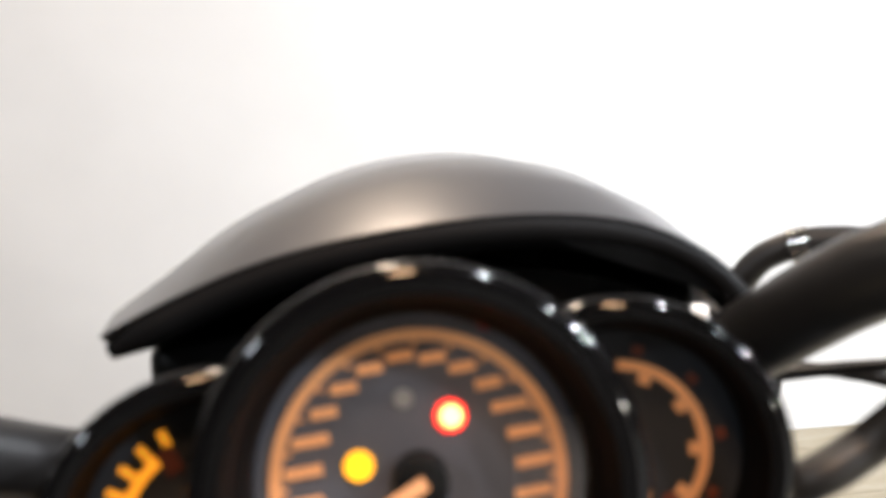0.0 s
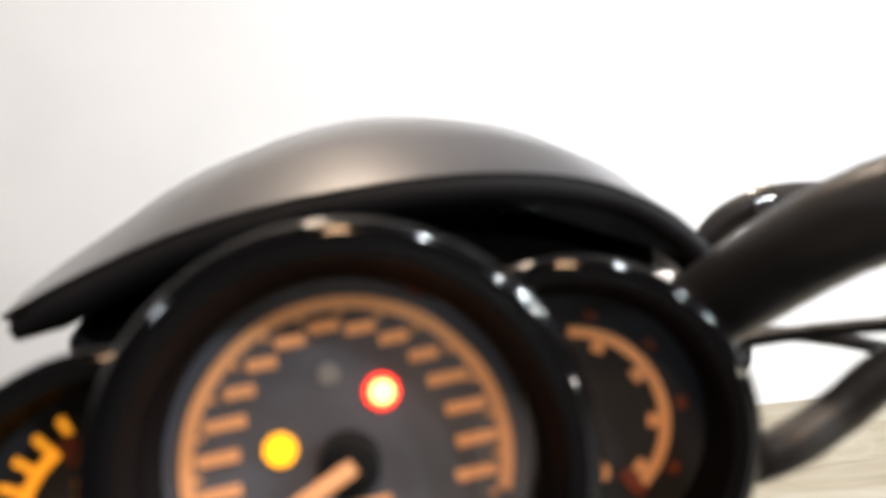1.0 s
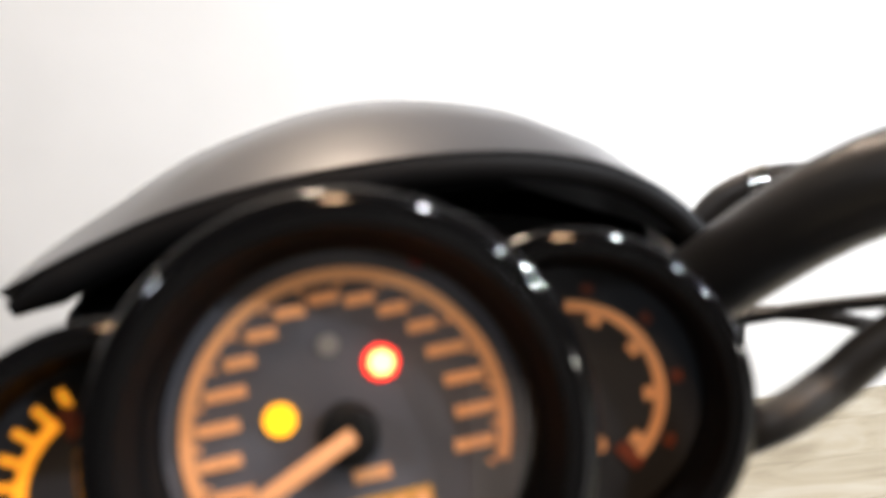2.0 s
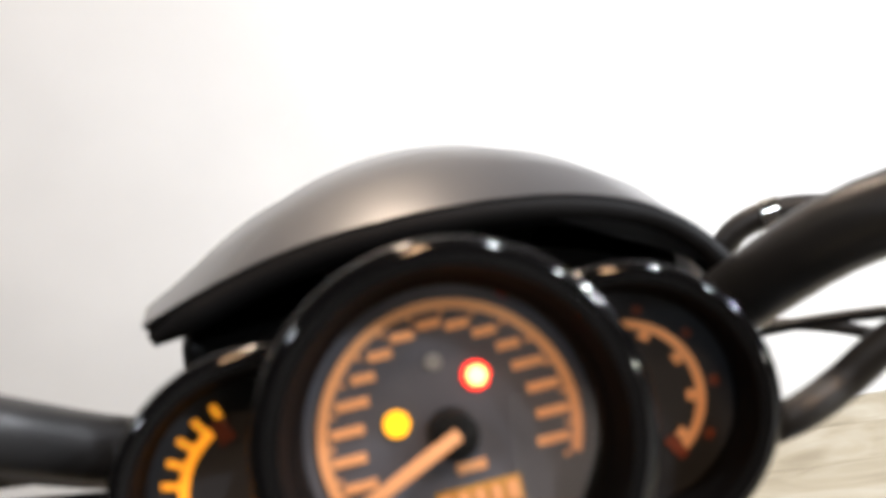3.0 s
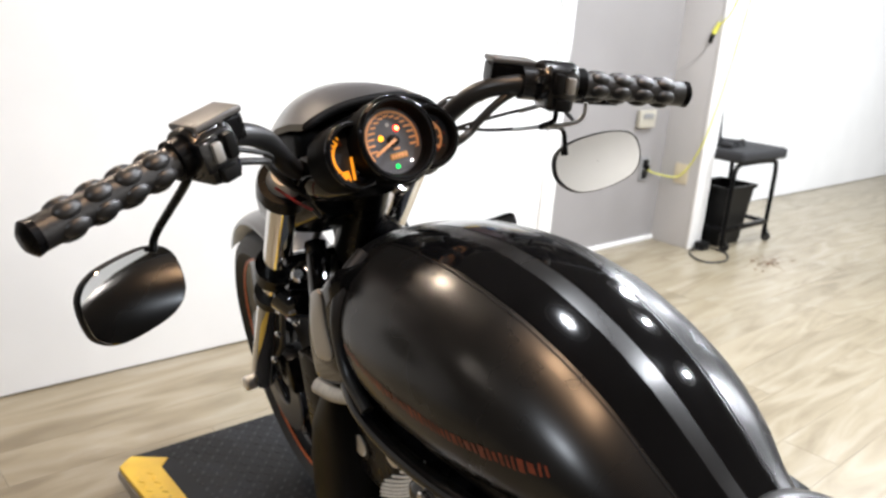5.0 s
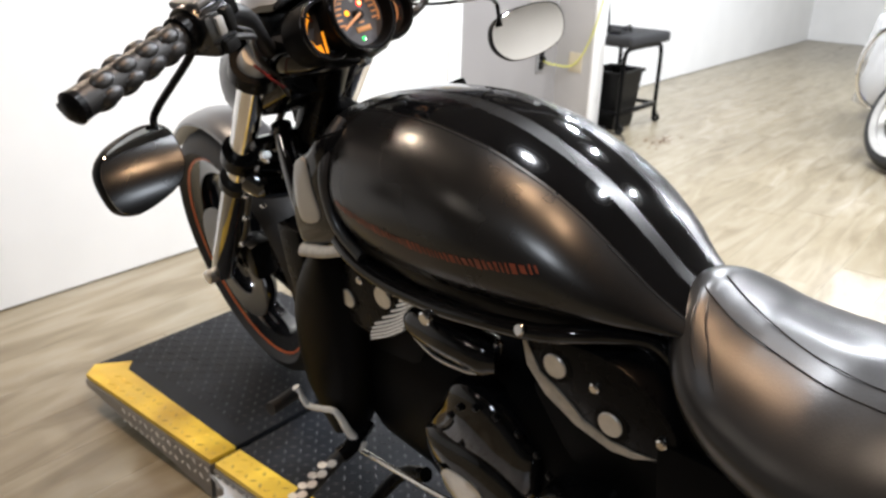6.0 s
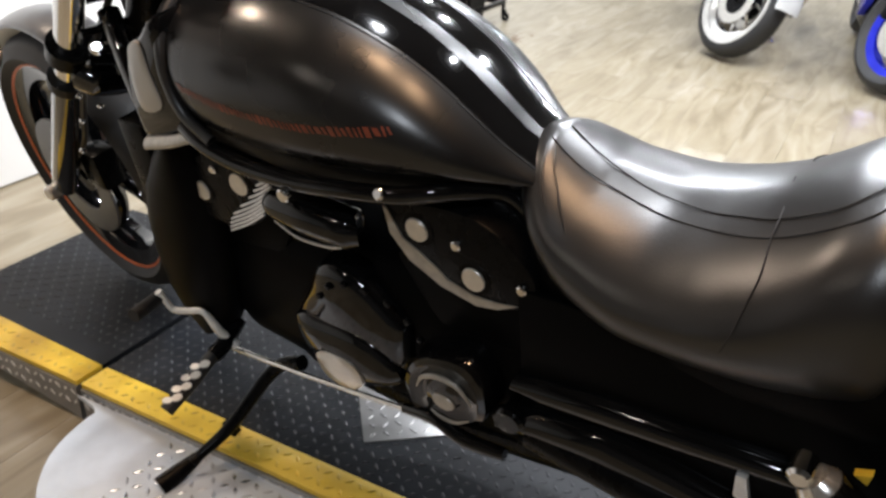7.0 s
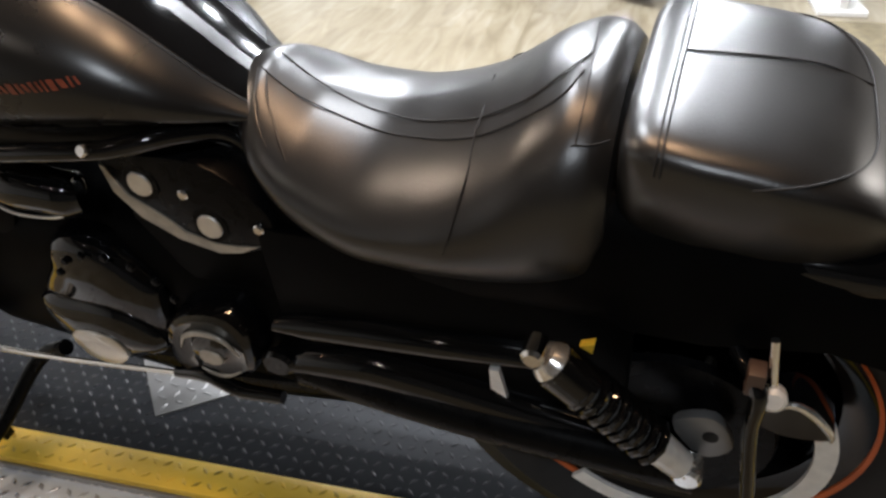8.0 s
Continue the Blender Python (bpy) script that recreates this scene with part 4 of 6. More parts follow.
# shocks
for sgn in (-1, 1):
    a, b = Vector((sgn * 0.195, 0.112, 0.535)), Vector((sgn * 0.180, -0.060, 0.362))
    d = b - a
    shock = part("shock", merge(tube([a + d * 0.10, a + d * 0.30], [0.027, 0.027], 20, 2), tube([a + d * 0.28, a + d * 0.80], 0.015, 16, 2)), GLOSS, bike, "gloss black shock with chrome ends")
    part("eye", disc(a + Vector((sgn * -0.012, 0, 0)), (sgn, 0, 0), 0.013, 0.030, 20, bevel=0.004), CHROME, shock, "bright top eye")
    part("collar", tube([a + d * 0.05, a + d * 0.085, a + d * 0.12], [0.018, 0.0235, 0.027], 18, 2), BRIGHT, shock, "bright spring collar")
    part("damper", tube([a + d * 0.30, a + d * 0.98], 0.0165, 16, 2), BRIGHT, shock)
    side_v = d.orthogonal().normalized()
    up_v = d.normalized().cross(side_v)
    part("spring", tube([a + d * (0.28 + 0.47 * k / 72) + 0.024 * (math.cos(k * 0.63) * side_v + math.sin(k * 0.63) * up_v) for k in range(73)], 0.0055, 8, 1), GLOSS, shock, "gloss black coil spring")
    part("lower_body", tube([a + d * 0.75, a + d * 0.95], [0.021, 0.018], 16, 2), SILV, shock, "polished lower shock body")
    part("lower_eye", disc(b + Vector((sgn * -0.014, 0, 0)), (sgn, 0, 0), 0.017, 0.030, 18, bevel=0.004), BRIGHT, shock)

# passenger peg bracket and small parts near the rear wheel
part("peg_bracket", tube([(-0.165, -0.080, 0.560), (-0.200, -0.105, 0.545), (-0.204, -0.107, 0.486), (-0.212, -0.124, 0.368), (-0.222, -0.135, 0.30)], [0.010, 0.011, 0.010, 0.009, 0.009], 10, 6, 0.8), GLOSS, bike, "gloss black folded passenger peg")
part("peg_pad", rbox(-0.204, -0.182, -0.108, -0.091, 0.540, 0.571, 0.003), material("red_brown_peg_pad", (0.075, 0.042, 0.030), 0.45), bike, "red-brown peg end pad")
part("peg_post", tube([(-0.186, -0.108, 0.604), (-0.190, -0.112, 0.576), (-0.192, -0.117, 0.545)], 0.0045, 10), CHROME, bike, "chrome peg post")
part("peg_bolt", disc((-0.190, -0.119, 0.534), (-1, 0, 0.4), 0.0125, 0.016, 16, bevel=0.004), LEVERM, bike)
# the highlight along the caliper cover's rim, modelled as a tapering bright strip
part("caliper_highlight", tube([(-0.166, -0.119, 0.474), (-0.166, -0.142, 0.494), (-0.166, -0.165, 0.486), (-0.166, -0.186, 0.462), (-0.164, -0.190, 0.447)], [0.002, 0.004, 0.005, 0.004, 0.002], 8, 5), BRIGHT, bike, "highlight on the caliper cover's edge, modelled as a bright strip")
part("axle_plate", prism(rounded([(-0.035, 0.405), (-0.078, 0.427), (-0.104, 0.382), (-0.072, 0.355)], 4), -0.153, -0.140, "x", 0.002), DARKSTEEL, bike, "dark steel axle plate")
part("plate_slot", disc((-0.1525, -0.078, 0.395), (-1, 0, 0), 0.009, 0.0015, 14), BLACKPL, bike)
part("side_reflector", prism([(0.070, 0.532), (0.054, 0.540), (0.056, 0.524)], -0.178, -0.168, "x", 0.001), YELLOW, bike, "small amber reflector")
part("caliper_cover", loft([[Vector((-x, y, z)) for y, z in rounded([(-0.115, 0.470), (-0.142, 0.492), (-0.165, 0.485), (-0.188, 0.460), (-0.190, 0.448), (-0.150, 0.440), (-0.12, 0.450)], 4)] for x in (0.12, 0.158, 0.164)]), GLOSS, bike, "black caliper cover")
part("inner_plate", rbox(0.112, 0.126, 0.0, 0.50, 0.14, 0.60, 0.004), BLACKPL, bike, "black frame plate")
# black sheet added to hide the deck and darken the view through the wheel
part("dark_backing", rbox(0.127, 0.137, -0.27, 0.12, 0.12, 0.60, 0.004), DARKPL, bike)
part("inner_guard", rbox(-0.134, -0.122, 0.02, 0.47, 0.35, 0.575, 0.004), DARKPL, bike, "black inner guard above the belt")

# controls by the foot
part("peg_arm", tube([(-0.12, 1.10, 0.235), (-0.17, 1.088, 0.222), (-0.20, 1.09, 0.215)], 0.016, 12), BLACKMET, bike)
peg = part("foot_peg", tube([(-0.185, 1.088, 0.222), (-0.25, 1.092, 0.200), (-0.318, 1.097, 0.176)], [0.012, 0.0140, 0.0135], 14, 5), RUBBER, bike, "rubber foot peg with bright inserts")
for k in range(4):
    for side_y, slide in ((-0.0064, 0.0), (0.0064, 0.5)):
        c = Vector((-0.222, 1.091, 0.210)).lerp(Vector((-0.306, 1.096, 0.181)), (k + slide) / 3.6)
        part("insert", merge(disc(c + Vector((-0.004, -0.004 + side_y, 0.0104)), (-0.25, -0.3 + 26 * side_y, 1), 0.0100, 0.0032, 10, 0.72, 0.001)), LEVERM, peg, "bright peg insert")
shf = part("shift_lever", tube([(-0.155, 1.078, 0.211), (-0.168, 1.093, 0.248), (-0.18, 1.103, 0.3), (-0.187, 1.138, 0.294), (-0.195, 1.171, 0.289), (-0.199, 1.18, 0.307), (-0.204, 1.186, 0.333)], [0.010, 0.0085, 0.006, 0.006, 0.006, 0.006, 0.0075], 10), LEVERM, bike, "bare aluminium shift lever")
part("shift_pad", tube([(-0.206, 1.191, 0.318), (-0.268, 1.176, 0.329)], 0.0125, 12, 2), RUBBER, shf, "rubber shift pad")
part("shift_rod", tube([(-0.160, 1.075, 0.207), (-0.165, 0.90, 0.236), (-0.170, 0.635, 0.290)], 0.0044, 10, 2), BRIGHT, bike, "polished shift rod")
part("shift_joint", tube([(-0.168, 0.66, 0.285), (-0.17, 0.60, 0.298), (-0.172, 0.55, 0.285), (-0.17, 0.48, 0.290)], [0.008, 0.011, 0.012, 0.010], 10), GLOSS, bike)
stand = part("side_stand", tube([(-0.13, 0.93, 0.215), (-0.142, 1.002, 0.171), (-0.235, 1.048, 0.085), (-0.30, 1.068, 0.060), (-0.325, 1.072, 0.056)], [0.014, 0.013, 0.012, 0.010, 0.010], 12), BLACKMET, bike, "black side stand")
part("stand_foot", tube([(-0.31, 1.070, 0.058), (-0.35, 1.078, 0.052), (-0.39, 1.085, 0.050)], [0.011, 0.017, 0.019], 12, 5, 0.5), BLACKMET, stand)
part("stand_tab", rbox(-0.242, -0.222, 1.045, 1.072, 0.055, 0.082, 0.003), BLACKMET, stand)

# fairing over the gauges
GX = Matrix.Translation((BX, 0, 0))
FX = Matrix.Translation((-0.026, 0, 1.0)) @ Matrix.Rotation(radians(2.2), 4, "Y") @ Matrix.Translation((0, 0, -1.0))
rings = []
for y, w, zc, h, k, a0 in ((1.098, 0.123, 1.012, 0.031, 1.35, 1.10), (1.13, 0.124, 1.009, 0.040, 1.35, 1.17), (1.17, 0.123, 1.000, 0.050, 1.35, 1.25), (1.21, 0.119, 0.984, 0.062, 1.4, 1.32), (1.26, 0.108, 0.950, 0.080, 1.5, 1.36), (1.31, 0.088, 0.90, 0.088, 1.5, 1.36), (1.345, 0.06, 0.855, 0.085, 1.5, 1.36), (1.36, 0.02, 0.82, 0.06, 1.4, 1.36)):
    up = [Vector((w * math.sin(a) * (1.0 - (0.13 * math.sin(a) ** 2 if a > 0 else 0.0)), y - 0.018 * abs(math.sin(a)) ** 4, zc + h * abs(math.cos(a)) ** k - 0.010 * abs(math.sin(a)) ** 8 - (0.007 * math.sin(a) ** 3 if a > 0 else 0.0))) for a in [-a0 + (1.33 + a0) * i / 32 for i in range(33)]]
    for i, p in enumerate(up[:6]):
        f = (1 - i / 6) ** 2
        p.x, p.z = p.x - 0.004 * f, p.z + 0.004 * f
    rings.append(up + [Vector((p.x * 0.975, p.y + 0.009, p.z - 0.011)) for p in up[::-1]])
fairing = part("fairing", loft(rings), FAIRM, bike, "satin black fly screen", xf=FX)
# matt black tube added to cover the paler front face of the screen's edge
lip = [(rings[0][i] + rings[0][65 - i]) / 2 + Vector((0, -0.003, -0.001)) for i in range(0, 33, 2)]
part("fairing_lip", tube(lip, [0.0025] + [0.0062] * 15 + [0.004], 10, 2), FLATBLACK, fairing, "matt black strip over the front edge", xf=FX)
part("fairing_liner", loft([[Vector((w * math.sin(a), y, zc + h * max(0.0, math.cos(a)) ** 1.6 - (0.05 if abs(a) > 1.5 else 0))) for a in [-1.57 + 3.14 * i / 20 for i in range(21)]] for y, w, zc, h in ((1.108, 0.100, 0.985, 0.036), (1.16, 0.098, 0.965, 0.045), (1.22, 0.09, 0.93, 0.05))]), BLACKPL, bike, "black inner liner", xf=FX)
for sgn in (-1, 1):
    part("liner_cheek", rbox(-0.112 if sgn < 0 else 0.05, -0.05 if sgn < 0 else 0.099, 1.115, 1.19, 0.925, 1.004, 0.012, 3), BLACKPL, bike, xf=FX)
part("headlight", loft([superring(y, w, zt, zb, (zt + zb) / 2, 24) for y, w, zt, zb in ((1.16, 0.06, 0.99, 0.86), (1.22, 0.085, 0.985, 0.82), (1.30, 0.09, 0.955, 0.80), (1.34, 0.07, 0.91, 0.80))]), GLOSS, bike, "black headlight shell", xf=GX)

# gauges
GT = radians(20)
GO = Vector((BX + 0.0045, 1.021, 0.996))
GM = Matrix.Translation(GO) @ Matrix.Rotation(-GT, 4, "X")      # local: x right, y into the dash, z up the dial


def ring_arc(r0, r1, a0, a1, y, thick=0.0008, n=48):
    """A flat arc on a dial; angles in degrees clockwise from the top."""
    rows = []
    for i in range(n + 1):
        a = radians(a0 + (a1 - a0) * i / n)
        s, c = math.sin(a), math.cos(a)
        rows.append([Vector((r0 * s, y, r0 * c)), Vector((r1 * s, y, r1 * c)), Vector((r1 * s, y - thick, r1 * c)), Vector((r0 * s, y - thick, r0 * c))])
    return loft(rows)


def tick(r0, r1, a, w, y, thick=0.0008):
    m = Matrix.Rotation(radians(a), 4, "Y")
    bm = rbox(-w / 2, w / 2, y - thick, y, r0, r1, 0)
    bm.transform(m)
    return bm


cluster = part("gauge_housing", merge(lathe([(0.046, 0.05), (0.0535, 0.045), (0.0565, 0.02), (0.0565, -0.010), (0.0545, -0.014), (0.0515, -0.0168), (0.0488, -0.0165), (0.0455, -0.004), (0.0445, 0.003)], 64, "y", close=True),
                                      lathe([(0.001, 0.05), (0.052, 0.046), (0.052, 0.006), (0.001, 0.006)], 48, "y")), FLATBLACK, bike, "black gauge housing with three dials", xf=GM)
speedo = part("speedometer_dial", lathe([(0.0005, 0.0055), (0.0455, 0.0055), (0.0455, 0.004), (0.0005, 0.004)], 56, "y"), DIALFACE, cluster, "charcoal speedometer dial", xf=GM)
part("scale_ring", ring_arc(0.0364, 0.0397, -122, 112, 0.004), DIALLIT, speedo, "orange scale ring", xf=GM)
for k in range(15):
    a = -107 + 214 * k / 14
    sa, ca = abs(math.sin(radians(a))), abs(math.cos(radians(a)))
    r = 0.0342 - 0.0032 * sa - 0.0014 * ca
    cx, cz = r * math.sin(radians(a)), r * math.cos(radians(a))
    wide = 0.0036 if abs(a) < 60 else 0.0050
    part("numeral_bar", rbox(cx - wide, cx + wide, 0.0032, 0.004, cz - 0.0014, cz + 0.0014, 0), DIALLIT, speedo, "orange unreadable numeral", xf=GM)
    part("scale_mark", tick(0.0346, 0.0366, a + 7.0, 0.0010, 0.004), DIALLIT, speedo, "orange scale mark", xf=GM)
part("needle", merge(rbox(-0.0020, 0.0020, -0.0052, -0.0040, -0.0015, 0.0365, 0.0005)), DIALLIT, speedo, "orange needle", xf=GM @ Matrix.Rotation(radians(-114), 4, "Y"))
part("needle_hub", lathe([(0.0075, 0.004), (0.0072, -0.004), (0.005, -0.0048)], 28, "y"), BLACKPL, speedo, xf=GM)
part("unit_bar", rbox(-0.001, 0.008, 0.0032, 0.004, -0.0125, -0.0095, 0), DIALLIT, speedo, "small orange writing", xf=GM)
lcd = part("odometer", rbox(-0.009, 0.017, 0.0032, 0.004, -0.0245, -0.0165, 0.0002), LCD, speedo, "amber trip display", xf=GM)
for k in range(5):
    part("digit_bar", rbox(-0.0075 + 0.005 * k, -0.0042 + 0.005 * k, 0.0027, 0.0032, -0.0232, -0.0178, 0), DIALLIT, lcd, xf=GM)
part("red_light", disc((0.0106, 0.004, 0.0148), (0, -1, 0), 0.0043, 0.0009, 18), REDLIT, speedo, "lit red warning light", xf=GM)
part("red_core", disc((0.0108, 0.0029, 0.0148), (0, -1, 0), 0.0029, 0.0006, 14), HOTCORE, speedo, "bright core of the red light", xf=GM)
part("amber_light", disc((-0.0154, 0.004, 0.0062), (0, -1, 0), 0.0040, 0.0009, 18), YELLIT, speedo, "lit amber warning light", xf=GM)
part("green_light", disc((-0.002, 0.004, -0.0335), (0, -1, 0), 0.0032, 0.0009, 18), GRNLIT, speedo, "lit green neutral light", xf=GM)
part("high_beam_lens", disc((-0.001, 0.004, 0.0215), (0, -1, 0), 0.0026, 0.0007, 16), SHROUDM, speedo, xf=GM)
part("dark_lens", disc((0.0245, 0.0035, 0.0385), (0, -1, 0), 0.0030, 0.0008, 16, 1.0), REDDIM, cluster, "dark red lens", xf=GM)
part("dial_collar", lathe([(0.0456, -0.0062), (0.0441, -0.0036), (0.0437, 0.0046), (0.0456, 0.0046)], 56, "y", close=True), FLATBLACK, cluster, xf=GM)
lens = part("lens", lathe([(0.0005, -0.0068), (0.030, -0.0062), (0.0452, -0.0046), (0.0452, -0.0038), (0.030, -0.0054), (0.0005, -0.0060)], 48, "y"), LENS, cluster, "clear gauge lens", xf=GM)
lens.visible_shadow = False
def bezel(radius, y, thick, n=72, m=14):
    """A rounded ring round a dial."""
    return lathe([(radius + thick * math.cos(2 * math.pi * k / m), y + thick * math.sin(2 * math.pi * k / m)) for k in range(m)], n, "y", close=True)


part("bezel_ring", bezel(0.0530, -0.0125, 0.0042), BEZEL, cluster, "polished black bezel ring", xf=GM)
for sgn in (-1, 1):
    PM = GM @ Matrix.Translation((sgn * 0.058, 0.016, -0.006)) @ Matrix.Rotation(radians(-sgn * 10), 4, "Z")
    pod = part("side_gauge", merge(lathe([(0.034, 0.04), (0.0425, 0.036), (0.0440, 0.015), (0.0440, -0.008), (0.0425, -0.011), (0.0398, -0.0136), (0.0376, -0.0132), (0.036, -0.004), (0.0352, 0.003)], 56, "y", close=True),
                                   lathe([(0.001, 0.04), (0.040, 0.036), (0.040, 0.006), (0.001, 0.006)], 40, "y")), FLATBLACK, cluster, "black side gauge", xf=PM)
    part("bezel_ring", bezel(0.0410, -0.0098, 0.0036), BEZEL, pod, "polished black bezel ring", xf=PM)
    part("dial_collar", lathe([(0.0366, -0.006), (0.0349, -0.0036), (0.0345, 0.0046), (0.0366, 0.0046)], 48, "y", close=True), FLATBLACK, pod, xf=PM)
    part("side_dial", lathe([(0.0005, 0.0055), (0.036, 0.0055), (0.036, 0.004), (0.0005, 0.004)], 44, "y"), PODFACE, pod, xf=PM)
    a0, a1 = (-165, -20) if sgn < 0 else (8, 148)
    part("scale_ring", ring_arc(0.0225, 0.0255, a0, a1, 0.004), PODLIT if sgn < 0 else DIALLIT, pod, "amber scale ring", xf=PM)
    for k in range(12 if sgn < 0 else 4):
        a = a0 + (a1 - a0) * (k / 11 if sgn < 0 else (0.6 + k) / 4)
        part("scale_mark", tick(0.0255, 0.0305, a, 0.0020, 0.004) if sgn < 0 else tick(0.0195, 0.0226, a, 0.0036, 0.004), PODLIT if sgn < 0 else DIALLIT, pod, xf=PM)
        if sgn > 0:
            part("numeral_bar", tick(0.0275, 0.0300, a - 9, 0.0030, 0.004), LETTER, pod, "dim orange writing", xf=PM)
    part("scale_tip", tick(0.0185, 0.0262, -24 if sgn < 0 else 146, 0.0050 if sgn < 0 else 0.0036, 0.0038), LETTER, pod, "red scale end", xf=PM)
    if sgn < 0:
        part("side_needle", rbox(-0.0018, 0.0018, -0.0015, 0.0, 0.0, 0.030, 0.0003), PODLIT, pod, "amber needle", xf=PM @ Matrix.Rotation(radians(-172), 4, "Y"))
    else:
        part("needle_hub", disc((0.004, 0.0036, -0.014), (0, -1, 0), 0.0030, 0.0012, 16), DIALLIT, pod, "orange needle end", xf=PM)
    if sgn < 0:
        part("letter_bar", rbox(-0.016, -0.007, 0.0030, 0.004, -0.026, -0.016, 0), PODLIT, pod, "amber mark", xf=PM)
part("cluster_bracket", tube([(-0.03 + BX, 1.05, 0.935), (BX, 1.09, 0.92), (0.03 + BX, 1.05, 0.935)], 0.012, 10), BLACKPL, bike)
part("cluster_lock", disc((BX + 0.012, 1.04, 0.925), (0.2, -0.8, 0.5), 0.012, 0.014, 18, bevel=0.003), CHROME, bike, "chrome lock barrel")
part("dash_shell", loft([superring(y, w, zt, zb, (zt + zb) / 2, 26, 0.8, 0.8) for y, w, zt, zb in ((1.03, 0.06, 0.975, 0.925), (1.06, 0.09, 0.995, 0.915), (1.11, 0.095, 1.0, 0.90), (1.17, 0.09, 1.0, 0.89))]), GLOSS, bike, "black shell behind the gauges", xf=GX)

# handlebar and controls
BAR = [(0.425, 0.907, 1.004), (0.27, 0.962, 1.035), (0.205, 0.998, 1.042), (0.150, 1.040, 1.021), (0.098, 1.102, 0.963), (0.04, 1.160, 0.936), (0.0, 1.175, 0.940)]
BROT = Matrix.Translation((BX, 1.1, 1.0)) @ pose(0, 0, 0, 0, 1.5, -2.3) @ Matrix.Translation((0, -1.1, -1.0))
LEFT = Vector((-0.010, 0.0, 0.006))
pts = [Vector((-x, y, z)) + LEFT * min(1.0, x / 0.2) for x, y, z in BAR[:-1]] + [BAR[-1]] + [(x, y, z + (0.010 if x == 0.150 else 0.005 if x == 0.098 else 0.0)) for x, y, z in BAR[-2::-1]]
part("handlebar", tube(pts, 0.0135, 18, 8), BARM, bike, "satin black drag handlebar", xf=BROT)
for sgn in (-1, 1):
    e, s = Vector((sgn * 0.425, 0.907, 1.004)), Vector((sgn * 0.272, 0.961, 1.035))
    if sgn < 0:
        e, s = e + LEFT, s + LEFT
    d = (e - s).normalized()
    grip = part("grip", tube([s, e - d * 0.006], 0.0175, 20, 2), GRIPM, bike, "black rubber grip with oval pads", xf=BROT)
    part("grip_end", tube([e - d * 0.008, e, e + d * 0.006], [0.0175, 0.0187, 0.011], 20, 2), BLACKMET, grip, xf=BROT)
    part("grip_collar", tube([s - d * 0.012, s + d * 0.004], 0.0225, 20, 2), BLACKMET, grip, xf=BROT)
    across = Vector((0, -0.97, 0.20))
    across = (across - d * across.dot(d)).normalized()
    for row in range(5):
        v = Matrix.Rotation(2 * math.pi * (row + 0.5) / 5, 3, d) @ across
        for k in range(4):
            c = s + d * (0.026 + 0.0335 * k) + v * 0.0152
            bm = bmesh.new()
            bmesh.ops.create_uvsphere(bm, u_segments=14, v_segments=8, radius=1)
            t2 = d.cross(v)
            m = Matrix((d * 0.0155, t2 * 0.0100, v * 0.0072)).transposed().to_4x4()
            bm.transform(Matrix.Translation(c) @ m)
            part("grip_pad", bm, GRIPM, grip, xf=BROT)
    # switch housing
    c = s - d * 0.034
    hm = Matrix.Translation(c) @ d.to_track_quat("X", "Z").to_matrix().to_4x4()

    def ridden(x0, x1, y0, y1, z0, z1, r):
        """A box on the switch housing whose low y side faces the rider on both sides."""
        return rbox(x0, x1, y0 if sgn > 0 else -y1, y1 if sgn > 0 else -y0, z0, z1, r)

    house = part("switch_housing", merge(tube([(-0.026, 0, 0), (-0.022, 0, 0), (0.018, 0, 0), (0.022, 0, 0)], [0.026, 0.029, 0.029, 0.026], 20, 2), ridden(-0.022, 0.018, -0.032, 0.022, -0.036, 0.020, 0.008)), CTRLM, bike, "black switch housing", xf=BROT @ hm)
    part("switch", ridden(-0.016, -0.004, -0.042, -0.028, -0.012, 0.016, 0.003), BLACKPL, house, xf=BROT @ hm)
    part("switch", ridden(0.001, 0.013, -0.041, -0.028, -0.010, 0.012, 0.003), SHROUDM, house, "grey rocker switch", xf=BROT @ hm)
    part("switch", ridden(-0.012, 0.010, -0.040, -0.026, -0.034, -0.018, 0.003), BLACKPL, house, xf=BROT @ hm)
    for q in (-0.019, 0.015):
        part("screw", disc((q, -0.020 * sgn, 0.021), (0, -0.3 * sgn, 1), 0.003, 0.002, 10), CHROME, house, xf=BROT @ hm)
    # lever clamp and reservoir
    c2 = Vector((0.212, 0.995, 1.042)) if sgn > 0 else Vector((-0.252, 0.972, 1.038)) + LEFT
    ro = Matrix.Translation((sgn * -0.018, 0.012, 0) if sgn > 0 else (0.019, 0.030, 0.003))
    cm = Matrix.Translation(c2) @ d.to_track_quat("X", "Z").to_matrix().to_4x4()
    part("lever_clamp", merge(tube([(-0.014, 0, 0), (0.014, 0, 0)], 0.023, 18, 2), rbox(-0.014, 0.014, 0.0, 0.04, -0.018, 0.018, 0.006)), CTRLM, bike, "black lever clamp", xf=BROT @ cm)
    part("clamp_bolt", disc((0.006, -0.022 * sgn, 0.008), (0, -sgn, 0.3), 0.005, 0.006, 12, bevel=0.001), CHROME, bike, xf=BROT @ cm)
    res = part("reservoir", rbox(-0.032, 0.030, 0.002, 0.046, -0.004, 0.026, 0.006, 3), BLACKMET, bike, "black fluid reservoir", xf=BROT @ ro @ cm)
    part("reservoir_lid", rbox(-0.0328, 0.0308, 0.0012, 0.0468, 0.0258, 0.0335, 0.0028, 3), LIDM, res, "black lid with worn edges, colour lightened to look lit", xf=BROT @ ro @ cm)
